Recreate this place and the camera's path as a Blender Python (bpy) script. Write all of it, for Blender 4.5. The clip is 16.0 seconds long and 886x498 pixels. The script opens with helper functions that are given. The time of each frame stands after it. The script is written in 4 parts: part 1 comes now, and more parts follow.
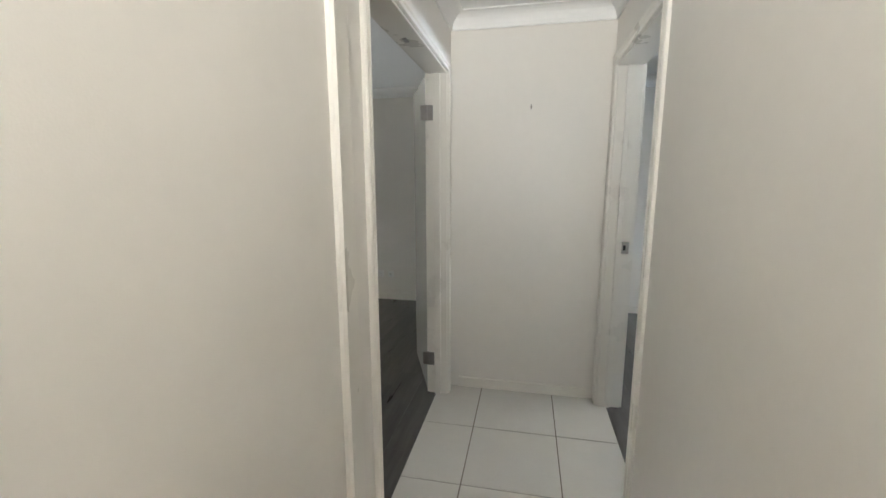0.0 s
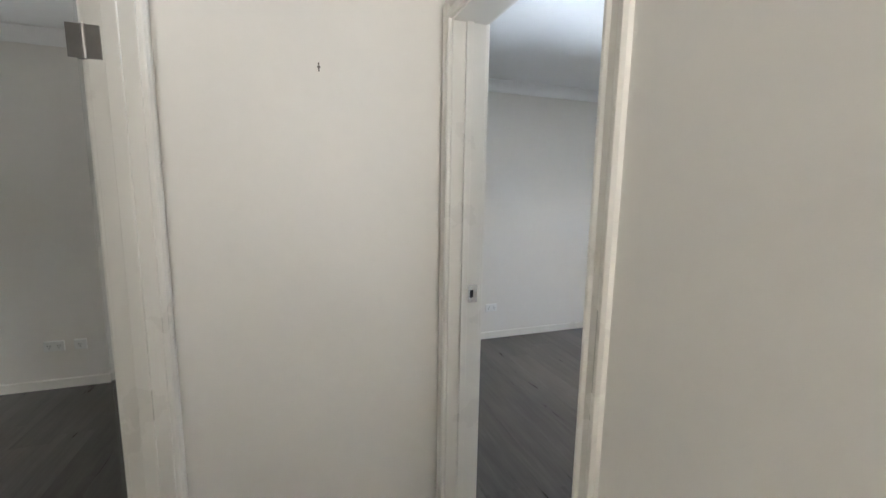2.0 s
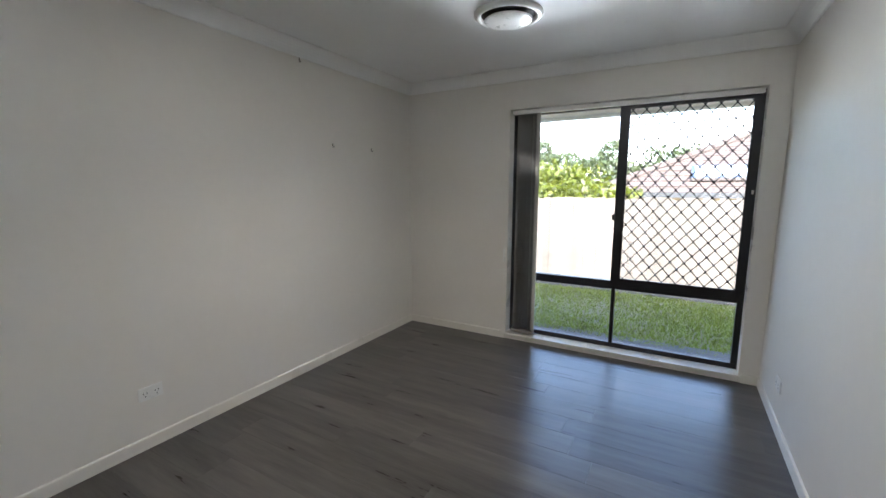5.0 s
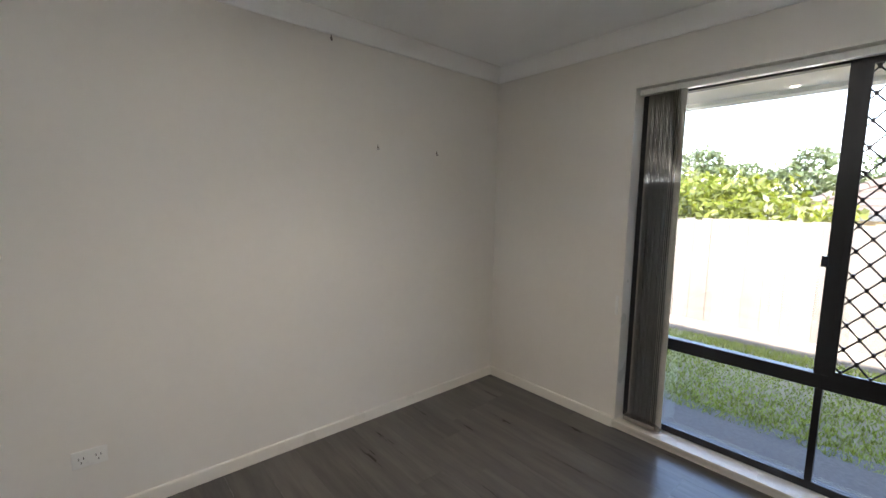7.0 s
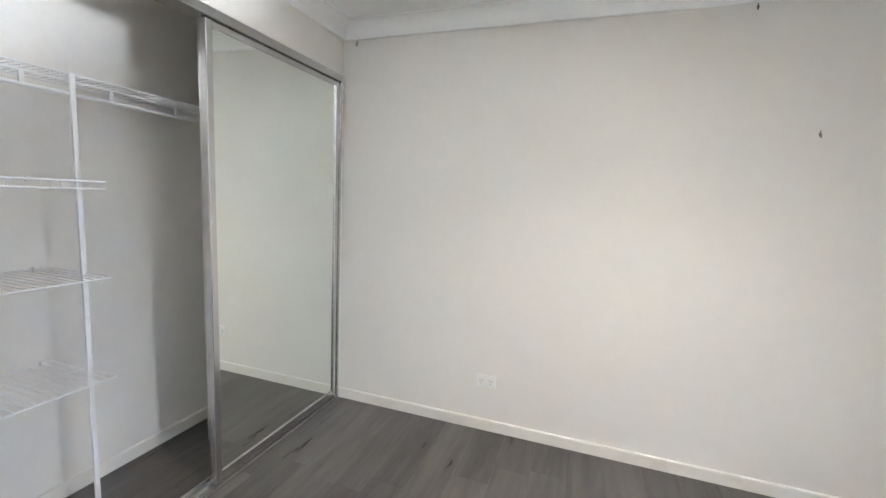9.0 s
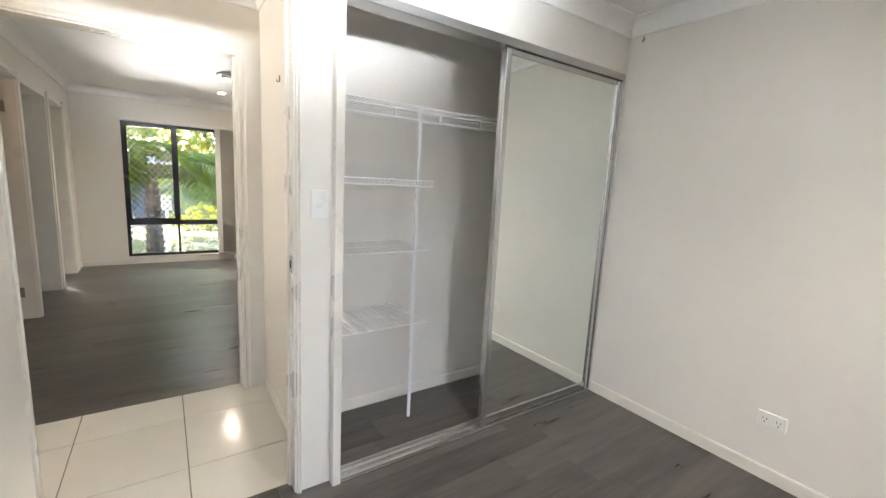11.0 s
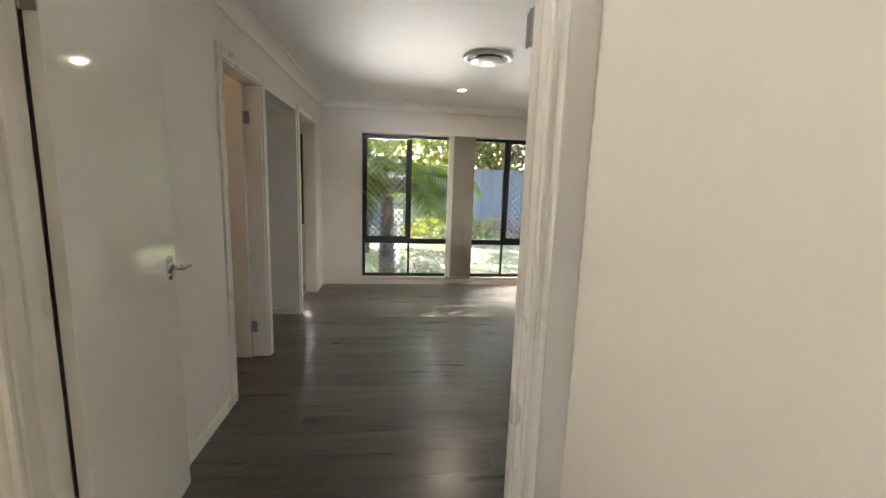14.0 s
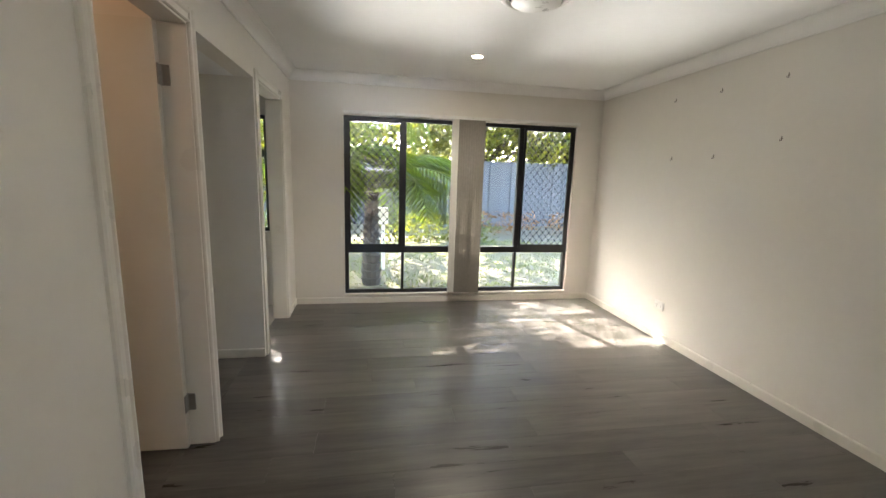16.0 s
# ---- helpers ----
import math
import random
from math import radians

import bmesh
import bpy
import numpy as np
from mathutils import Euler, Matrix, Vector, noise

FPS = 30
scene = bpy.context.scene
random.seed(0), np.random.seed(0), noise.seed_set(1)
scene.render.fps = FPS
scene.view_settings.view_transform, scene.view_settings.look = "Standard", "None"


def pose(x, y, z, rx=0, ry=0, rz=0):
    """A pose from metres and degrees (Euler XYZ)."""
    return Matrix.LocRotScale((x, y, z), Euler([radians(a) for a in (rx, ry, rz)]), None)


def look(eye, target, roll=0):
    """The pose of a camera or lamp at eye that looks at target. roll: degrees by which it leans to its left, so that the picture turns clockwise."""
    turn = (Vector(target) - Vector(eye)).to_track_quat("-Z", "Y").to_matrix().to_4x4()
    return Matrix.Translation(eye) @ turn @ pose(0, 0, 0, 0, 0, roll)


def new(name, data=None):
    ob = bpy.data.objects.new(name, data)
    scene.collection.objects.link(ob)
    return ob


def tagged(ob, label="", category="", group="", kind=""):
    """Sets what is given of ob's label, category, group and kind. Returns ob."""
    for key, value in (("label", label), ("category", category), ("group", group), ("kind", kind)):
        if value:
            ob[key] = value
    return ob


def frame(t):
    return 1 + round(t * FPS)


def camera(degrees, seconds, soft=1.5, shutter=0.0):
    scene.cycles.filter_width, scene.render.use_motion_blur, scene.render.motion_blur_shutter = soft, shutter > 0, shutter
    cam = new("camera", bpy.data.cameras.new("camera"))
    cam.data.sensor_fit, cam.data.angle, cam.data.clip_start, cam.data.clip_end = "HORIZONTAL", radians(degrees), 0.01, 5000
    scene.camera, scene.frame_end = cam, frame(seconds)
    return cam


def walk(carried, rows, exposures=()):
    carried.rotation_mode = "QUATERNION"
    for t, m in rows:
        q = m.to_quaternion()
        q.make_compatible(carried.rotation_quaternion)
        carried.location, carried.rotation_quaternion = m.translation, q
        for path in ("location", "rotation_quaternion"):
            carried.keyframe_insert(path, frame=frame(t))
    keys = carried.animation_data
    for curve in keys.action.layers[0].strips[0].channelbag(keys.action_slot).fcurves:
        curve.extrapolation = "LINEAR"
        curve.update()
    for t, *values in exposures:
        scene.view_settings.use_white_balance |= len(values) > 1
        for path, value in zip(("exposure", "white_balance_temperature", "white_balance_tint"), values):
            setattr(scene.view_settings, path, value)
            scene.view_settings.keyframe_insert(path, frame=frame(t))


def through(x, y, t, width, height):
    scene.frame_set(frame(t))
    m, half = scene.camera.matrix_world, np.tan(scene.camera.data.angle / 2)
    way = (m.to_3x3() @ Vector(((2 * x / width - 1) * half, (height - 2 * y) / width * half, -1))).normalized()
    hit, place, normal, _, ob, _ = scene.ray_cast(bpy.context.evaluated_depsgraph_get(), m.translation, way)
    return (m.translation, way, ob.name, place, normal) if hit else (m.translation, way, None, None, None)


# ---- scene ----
cam = camera(94.2, 16.0)
PATH = [
    (0, (0.022, -1.366, 1.434), (-0.372, 0.566, 1.099), -0.1),
    (0.5, (-0.043, -1.122, 1.439), (-0.105, 0.858, 1.164), -0.3),
    (0.7, (-0.022, -0.98, 1.449), (0.007, 1.001, 1.176), -0.0),
    (1, (-0.015, -0.81, 1.441), (0.154, 1.166, 1.182), 0.6),
    (1.5, (-0.047, -0.54, 1.433), (0.359, 1.401, 1.168), 0.8),
    (2, (-0.061, -0.285, 1.446), (0.601, 1.58, 1.16), 0.9),
    (2.5, (-0.055, 0.015, 1.392), (0.922, 1.745, 1.157), 0.9),
    (3, (0.016, 0.297, 1.375), (1.305, 1.801, 1.100), 1.8),
    (3.3, (0.024, 0.405, 1.388), (1.505, 1.712, 1.078), 1.4),
    (3.6, (0.081, 0.510, 1.383), (1.726, 1.598, 1.050), 1.1),
    (6, (1.216, 0.887, 1.422), (2.939, 1.862, 1.135), 0.0),
    (6.5, (1.498, 0.93, 1.416), (3.068, 2.141, 1.154), 0.4),
    (7, (1.746, 1.002, 1.42), (3.045, 2.505, 1.192), 0.9),
    (7.5, (1.906, 1.029, 1.417), (2.77, 2.822, 1.212), 1.2),
    (8, (1.957, 1.01, 1.455), (2.336, 2.96, 1.22), 1.6),
    (8.5, (2.076, 0.946, 1.382), (1.906, 2.929, 1.178), 2.1),
    (8.7, (2.119, 0.935, 1.39), (1.75, 2.888, 1.166), 2.2),
    (9.2, (2.242, 0.881, 1.392), (1.422, 2.686, 1.131), 3.0),
    (9.6, (2.38, 0.863, 1.395), (1.253, 2.486, 1.083), 3.7),
    (11.9, (2.055, 0.757, 1.382), (0.269, 1.62, 1.127), 2.2),
    (12.5, (1.645, 0.767, 1.385), (-0.232, 1.41, 1.135), 2.0),
    (12.8, (1.426, 0.802, 1.381), (-0.482, 1.343, 1.126), 2.0),
    (13.2, (1.159, 0.827, 1.383), (-0.778, 1.248, 1.119), 2.2),
    (13.5, (0.93, 0.818, 1.385), (-1.022, 1.150, 1.105), 2.2),
    (14, (0.571, 0.81, 1.404), (-1.392, 1.032, 1.09), 1.9),
    (14.5, (0.234, 0.79, 1.401), (-1.729, 0.983, 1.069), 1.8),
    (15, (-0.001, 0.717, 1.398), (-1.96, 0.931, 1.055), 1.8),
    (15.5, (-0.225, 0.611, 1.415), (-2.176, 0.885, 1.071), 1.8),
    (16, (-0.531, 0.62, 1.424), (-2.471, 0.963, 1.077), 1.8),
]
walk(cam, [(t, look(eye, target, roll)) for t, eye, target, roll in PATH],
     [(0.0, 3.6, 5800, 8), (0.5, 3.7, 5600, 7), (1.0, 3.75, 5500, 7), (2.0, 3.75, 5800, 10), (2.5, 3.65, 5900, 11), (3.0, 3.45, 5900, 10), (3.7, 3.3, 5650, 8),
      (6.0, 3.3, 6600, 13), (7.0, 3.4, 6600, 13), (7.5, 3.75, 6700, 14), (8.0, 4.1, 6500, 13), (9.0, 4.5, 6250, 12), (9.7, 4.5, 6300, 12), (12.0, 4.1, 6800, 12),
      (13.0, 3.75, 6900, 12), (13.5, 3.8, 6800, 12), (14.5, 4.0, 6600, 11), (16.0, 4.1, 6600, 11)])
SKY = 0.15
HALL_W = 2.7
PLANK_DARK, PLANK_LIGHT = (0.016, 0.0155, 0.015), (0.135, 0.123, 0.112)
BED_W, LOUNGE_W = 1.7, 0.75

# ---------------------------------------------------------------- light
world = bpy.data.worlds.new("world")
scene.world = world
world.use_nodes = True
_sky = world.node_tree.nodes.new("ShaderNodeTexSky")
_sky.sky_type = "NISHITA"
_sky.sun_disc = False
_sky.sun_elevation = radians(41)
_sky.sun_rotation = radians(254.4)
world.node_tree.links.new(_sky.outputs[0], world.node_tree.nodes["Background"].inputs[0])
world.node_tree.nodes["Background"].inputs[1].default_value = SKY
sun = new("sun", bpy.data.lights.new("sun", "SUN"))
sun.data.energy, sun.data.angle, sun.data.color = 3.4, radians(0.53), (1, 0.93, 0.82)
sun.matrix_world = look((0, 0, 0), (1, 0.28, -0.90))


def area_lamp(name, m, sx, sy, power, colour=(1, 1, 1)):
    d = bpy.data.lights.new(name, "AREA")
    d.shape, d.size, d.size_y, d.energy, d.color = "RECTANGLE", sx, sy, power, colour
    ob = new(name, d)
    ob.matrix_world = m
    return ob


# unseen fill lamp added at the hall's far end, for living area daylight
area_lamp("hall_fill", look((0.01, -2.95, 1.75), (0.01, 0, 3.45)), 0.9, 0.8, HALL_W, (1.0, 0.93, 0.82)).data.spread = radians(95)
# added lamps in the upper part of the two big windows, boosting sky light
for nm, x, y, w, s, power, tone in (("bedroom_window_fill", 4.30, 1.25, 1.7, -1, BED_W, (0.88, 0.94, 1.0)), ("lounge_window_fill", -5.06, 1.63, 2.4, 1, LOUNGE_W, (1.0, 0.98, 0.92))):
    ob = area_lamp(nm, look((x, y, 1.76), (x + s, y, 1.76 + 0.24)), w, 0.44, power, tone)
    ob.data.spread = radians(29)
# warm bulb in the side room
d = bpy.data.lights.new("side_room_bulb", "POINT")
d.energy, d.color, d.shadow_soft_size = 0.3, (1, 0.62, 0.36), 0.08
new("side_room_bulb", d).location = (-1.9, -1.1, 2.2)


# ---------------------------------------------------------------- materials
def material(name, colour, rough=0.5, metal=0.0, var=0.06, scale=3.0, bump=0.0, bscale=200.0, spec=0.5, trans=0.0, coat=0.0,
             per_object=0.0, fine=0.0, sheen=None):
    m = bpy.data.materials.new(name)
    m.use_nodes = True
    nt = m.node_tree
    b = nt.nodes["Principled BSDF"]
    b.inputs["Roughness"].default_value = rough
    b.inputs["Metallic"].default_value = metal
    b.inputs["Specular IOR Level"].default_value = spec
    b.inputs["Transmission Weight"].default_value = trans
    b.inputs["Coat Weight"].default_value = coat
    b.inputs["Base Color"].default_value = (*colour, 1)
    tc = nt.nodes.new("ShaderNodeTexCoord")
    if var:
        n = nt.nodes.new("ShaderNodeTexNoise")
        n.inputs["Scale"].default_value, n.inputs["Detail"].default_value = scale, 6
        nt.links.new(tc.outputs["Object"], n.inputs["Vector"])
        n2 = nt.nodes.new("ShaderNodeTexNoise")
        n2.inputs["Scale"].default_value = scale * 17
        nt.links.new(tc.outputs["Object"], n2.inputs["Vector"])
        mx = nt.nodes.new("ShaderNodeMath")
        mx.operation = "MULTIPLY_ADD"
        nt.links.new(n2.outputs[0], mx.inputs[0])
        mx.inputs[1].default_value = 0.35
        nt.links.new(n.outputs[0], mx.inputs[2])
        last = mx.outputs[0]
        if per_object:
            oi = nt.nodes.new("ShaderNodeObjectInfo")
            ma = nt.nodes.new("ShaderNodeMath")
            ma.operation = "MULTIPLY_ADD"
            nt.links.new(oi.outputs["Random"], ma.inputs[0])
            ma.inputs[1].default_value = per_object
            nt.links.new(last, ma.inputs[2])
            last = ma.outputs[0]
        r = nt.nodes.new("ShaderNodeMapRange")
        r.inputs[1].default_value, r.inputs[2].default_value = 0.35, 1.0 + per_object
        r.inputs[3].default_value, r.inputs[4].default_value = 1 - var, 1 + var
        nt.links.new(last, r.inputs[0])
        mul = nt.nodes.new("ShaderNodeVectorMath")
        mul.operation = "SCALE"
        mul.inputs[0].default_value = colour
        nt.links.new(r.outputs[0], mul.inputs["Scale"])
        nt.links.new(mul.outputs[0], b.inputs["Base Color"])
        rr = nt.nodes.new("ShaderNodeMapRange")
        rr.inputs[1].default_value, rr.inputs[2].default_value = 0.3, 0.9
        rr.inputs[3].default_value, rr.inputs[4].default_value = rough * 0.88, min(1, rough * 1.12)
        nt.links.new(n.outputs[0], rr.inputs[0])
        nt.links.new(rr.outputs[0], b.inputs["Roughness"])
    if bump:
        nb = nt.nodes.new("ShaderNodeTexNoise")
        nb.inputs["Scale"].default_value, nb.inputs["Detail"].default_value = bscale, 4
        nt.links.new(tc.outputs["Object"], nb.inputs["Vector"])
        bp = nt.nodes.new("ShaderNodeBump")
        bp.inputs["Strength"].default_value, bp.inputs["Distance"].default_value = bump, 0.002
        nt.links.new(nb.outputs[0], bp.inputs["Height"])
        nt.links.new(bp.outputs[0], b.inputs["Normal"])
    return m


def plank_material():
    """Grey-brown vinyl planks with streaks along the grain, a tone of its own for each board."""
    m = bpy.data.materials.new("vinyl_plank")
    m.use_nodes = True
    nt = m.node_tree
    b = nt.nodes["Principled BSDF"]
    geo = nt.nodes.new("ShaderNodeNewGeometry")
    oi = nt.nodes.new("ShaderNodeObjectInfo")
    off = nt.nodes.new("ShaderNodeVectorMath")
    off.operation = "MULTIPLY_ADD"
    nt.links.new(geo.outputs["Position"], off.inputs[0])
    off.inputs[1].default_value = (16, 1.6, 1)
    cmb = nt.nodes.new("ShaderNodeVectorMath")
    cmb.operation = "SCALE"
    cmb.inputs[0].default_value = (31, 57, 13)
    nt.links.new(oi.outputs["Random"], cmb.inputs["Scale"])
    nt.links.new(cmb.outputs[0], off.inputs[2])
    n = nt.nodes.new("ShaderNodeTexNoise")
    n.inputs["Scale"].default_value, n.inputs["Detail"].default_value, n.inputs["Roughness"].default_value = 1.0, 8, 0.62
    nt.links.new(off.outputs[0], n.inputs["Vector"])
    fine = nt.nodes.new("ShaderNodeVectorMath")
    fine.operation = "MULTIPLY"
    nt.links.new(geo.outputs["Position"], fine.inputs[0])
    fine.inputs[1].default_value = (160, 7, 1)
    n2 = nt.nodes.new("ShaderNodeTexNoise")
    n2.inputs["Scale"].default_value, n2.inputs["Detail"].default_value = 1.0, 3
    nt.links.new(fine.outputs[0], n2.inputs["Vector"])
    a = nt.nodes.new("ShaderNodeMath")
    a.operation = "MULTIPLY_ADD"
    nt.links.new(n2.outputs[0], a.inputs[0])
    a.inputs[1].default_value = 0.22
    nt.links.new(n.outputs[0], a.inputs[2])
    a2 = nt.nodes.new("ShaderNodeMath")
    a2.operation = "MULTIPLY_ADD"
    nt.links.new(oi.outputs["Random"], a2.inputs[0])
    a2.inputs[1].default_value = 0.22
    nt.links.new(a.outputs[0], a2.inputs[2])
    ramp = nt.nodes.new("ShaderNodeValToRGB")
    ramp.color_ramp.elements[0].position, ramp.color_ramp.elements[0].color = 0.27, (*PLANK_DARK, 1)
    ramp.color_ramp.elements[1].position, ramp.color_ramp.elements[1].color = 1.0, (*PLANK_LIGHT, 1)
    nt.links.new(a2.outputs[0], ramp.inputs[0])
    nt.links.new(ramp.outputs[0], b.inputs["Base Color"])
    rr = nt.nodes.new("ShaderNodeMapRange")
    rr.inputs[3].default_value, rr.inputs[4].default_value = 0.22, 0.38
    nt.links.new(n.outputs[0], rr.inputs[0])
    nt.links.new(rr.outputs[0], b.inputs["Roughness"])
    bp = nt.nodes.new("ShaderNodeBump")
    bp.inputs["Strength"].default_value, bp.inputs["Distance"].default_value = 0.12, 0.001
    nt.links.new(n2.outputs[0], bp.inputs["Height"])
    nt.links.new(bp.outputs[0], b.inputs["Normal"])
    return m


def leaf_material(name, colour, through=0.5, per_island=0.35):
    m = bpy.data.materials.new(name)
    m.use_nodes = True
    nt = m.node_tree
    b = nt.nodes["Principled BSDF"]
    b.inputs["Roughness"].default_value = 0.45
    g = nt.nodes.new("ShaderNodeNewGeometry")
    r = nt.nodes.new("ShaderNodeMapRange")
    r.inputs[3].default_value, r.inputs[4].default_value = 1 - per_island, 1 + per_island
    nt.links.new(g.outputs["Random Per Island"], r.inputs[0])
    v = nt.nodes.new("ShaderNodeVectorMath")
    v.operation = "SCALE"
    v.inputs[0].default_value = colour
    nt.links.new(r.outputs[0], v.inputs["Scale"])
    nt.links.new(v.outputs[0], b.inputs["Base Color"])
    t = nt.nodes.new("ShaderNodeBsdfTranslucent")
    v2 = nt.nodes.new("ShaderNodeVectorMath")
    v2.operation = "MULTIPLY"
    nt.links.new(v.outputs[0], v2.inputs[0])
    v2.inputs[1].default_value = (2.2, 2.0, 0.6)
    nt.links.new(v2.outputs[0], t.inputs[0])
    mix = nt.nodes.new("ShaderNodeMixShader")
    mix.inputs[0].default_value = through
    nt.links.new(b.outputs[0], mix.inputs[1])
    nt.links.new(t.outputs[0], mix.inputs[2])
    nt.links.new(mix.outputs[0], nt.nodes["Material Output"].inputs[0])
    return m


def glow_material(name, colour, strength):
    m = bpy.data.materials.new(name)
    m.use_nodes = True
    b = m.node_tree.nodes["Principled BSDF"]
    b.inputs["Emission Color"].default_value = (*colour, 1)
    b.inputs["Emission Strength"].default_value = strength
    return m


M_WALL = material("wall_paint", (0.775, 0.74, 0.685), 0.5, var=0.035, scale=1.2, bump=0.12, bscale=260)
M_CEIL = material("ceiling_paint", (0.88, 0.88, 0.87), 0.8, var=0.03, scale=1.5, bump=0.05, bscale=300)
M_TRIM = material("gloss_trim_paint", (0.77, 0.735, 0.67), 0.30, var=0.02, scale=4)
M_DOOR = material("gloss_door_paint", (0.78, 0.75, 0.68), 0.07, var=0.02, scale=2)
M_CORNICE = material("cornice_paint", (0.88, 0.87, 0.85), 0.7, var=0.03, scale=3)
M_TILE = material("ceramic_tile", (0.62, 0.59, 0.53), 0.16, var=0.05, scale=5, per_object=0.15, bump=0.03, bscale=40)
M_GROUT = material("grout", (0.16, 0.13, 0.10), 0.9, var=0.2, scale=30)
M_PLANK = plank_material()
M_UNDER = material("floor_joint", (0.03, 0.028, 0.026), 0.9, var=0.1)
M_BLACK = material("black_aluminium", (0.012, 0.012, 0.015), 0.35, metal=0.0, var=0.1, scale=20)
M_ALU = material("brushed_aluminium", (0.62, 0.62, 0.62), 0.24, metal=1.0, var=0.06, scale=12)
M_CHROME = material("satin_chrome", (0.66, 0.66, 0.66), 0.18, metal=1.0, var=0.04, scale=30)
M_STEEL = material("hinge_steel", (0.33, 0.31, 0.29), 0.35, metal=1.0, var=0.1, scale=40)
M_MIRROR = material("mirror_silver", (0.86, 0.90, 0.87), 0.0, metal=1.0, var=0)
M_GLASS = material("window_glass", (1, 1, 1), 0.0, trans=1.0, var=0)
M_BLIND = material("blind_fabric", (0.30, 0.28, 0.25), 0.85, var=0.12, scale=30, bump=0.2, bscale=500)
M_BLIND_L = material("blind_fabric_pale", (0.72, 0.70, 0.65), 0.8, var=0.06, scale=30)
M_PLASTIC = material("white_plastic", (0.80, 0.79, 0.76), 0.3, var=0.02, scale=20)
M_DARK = material("dark_slot", (0.02, 0.02, 0.02), 0.6, var=0.1)
M_WIRE = material("white_coated_wire", (0.80, 0.80, 0.79), 0.35, var=0.02, scale=20)
M_HOOK = material("hook_metal", (0.16, 0.14, 0.12), 0.4, metal=0.6, var=0.1, scale=60)
M_GLOW = glow_material("downlight_glow", (1, 0.86, 0.66), 30)
M_GROUND = material("soil_ground", (0.17, 0.15, 0.10), 0.95, var=0.35, scale=0.8, bump=0.4, bscale=30)
M_GRAVEL = material("gravel", (0.10, 0.095, 0.09), 0.95, var=0.4, scale=40, bump=0.8, bscale=60)
M_GRASS = leaf_material("grass_blades", (0.15, 0.19, 0.045), 0.35)
M_PALING = material("fence_paling", (0.135, 0.122, 0.108), 0.85, var=0.45, scale=4, per_object=0.5, bump=0.4, bscale=40)
M_SLEEPER = material("fence_sleeper", (0.17, 0.15, 0.13), 0.9, var=0.3, scale=6)
M_PALING_W = material("grey_fence_paling", (0.13, 0.13, 0.135), 0.85, var=0.25, scale=3, per_object=0.5)
M_ROOFT = material("roof_tile", (0.085, 0.066, 0.058), 0.8, var=0.25, scale=3)
M_GUTTER = material("dark_gutter", (0.05, 0.055, 0.06), 0.5, var=0.1)
M_EAVE = material("eave_lining", (0.72, 0.68, 0.58), 0.7, var=0.04)
M_BRICK = material("render_wall", (0.5, 0.44, 0.36), 0.85, var=0.12, scale=4)
M_BARK = material("palm_bark", (0.055, 0.043, 0.033), 0.95, var=0.4, scale=14, bump=0.6, bscale=25)
M_PALM = leaf_material("palm_leaflet", (0.07, 0.115, 0.013), 0.5)
M_BUSH = leaf_material("bush_leaf", (0.095, 0.115, 0.02), 0.42, 0.6)
M_GUM = leaf_material("gum_leaf", (0.055, 0.075, 0.035), 0.3, 0.4)
M_RED = leaf_material("cordyline_leaf", (0.22, 0.10, 0.04), 0.4, 0.4)
M_WTILE = material("white_wall_tile", (0.78, 0.78, 0.76), 0.2, var=0.03, scale=6)


# ---------------------------------------------------------------- mesh helpers
def box(bm, x0, x1, y0, y1, z0, z1, bevel=0.0):
    vs = [bm.verts.new((x, y, z)) for z in (z0, z1) for x, y in ((x0, y0), (x1, y0), (x1, y1), (x0, y1))]
    fs = [bm.faces.new([vs[i] for i in q]) for q in
          ((3, 2, 1, 0), (4, 5, 6, 7), (0, 1, 5, 4), (1, 2, 6, 5), (2, 3, 7, 6), (3, 0, 4, 7))]
    if bevel:
        es = list({e for f in fs for e in f.edges})
        bmesh.ops.bevel(bm, geom=es, offset=bevel, segments=2, affect="EDGES", profile=0.5)
    return bm


def boxes(*dims, bevel=0.0):
    bm = bmesh.new()
    for dd in dims:
        box(bm, *dd, bevel=bevel)
    return bm


def sweep(bm, profile, a, b, u, v):
    """A prism from a to b, its section given in (u, v)."""
    a, b, u, v = Vector(a), Vector(b), Vector(u), Vector(v)
    rings = [[bm.verts.new(p + u * q[0] + v * q[1]) for q in profile] for p in (a, b)]
    n = len(profile)
    for i in range(n):
        bm.faces.new((rings[0][i], rings[0][(i + 1) % n], rings[1][(i + 1) % n], rings[1][i]))
    bm.faces.new(rings[0][::-1]), bm.faces.new(rings[1])
    bmesh.ops.recalc_face_normals(bm, faces=bm.faces[:])
    return bm


def tube(bm, a, b, r, r2=None, seg=10):
    a, b = Vector(a), Vector(b)
    m = Matrix.Translation((a + b) / 2) @ (b - a).to_track_quat("Z", "Y").to_matrix().to_4x4()
    bmesh.ops.create_cone(bm, cap_ends=True, segments=seg, radius1=r, radius2=r if r2 is None else r2, depth=(b - a).length, matrix=m)
    return bm


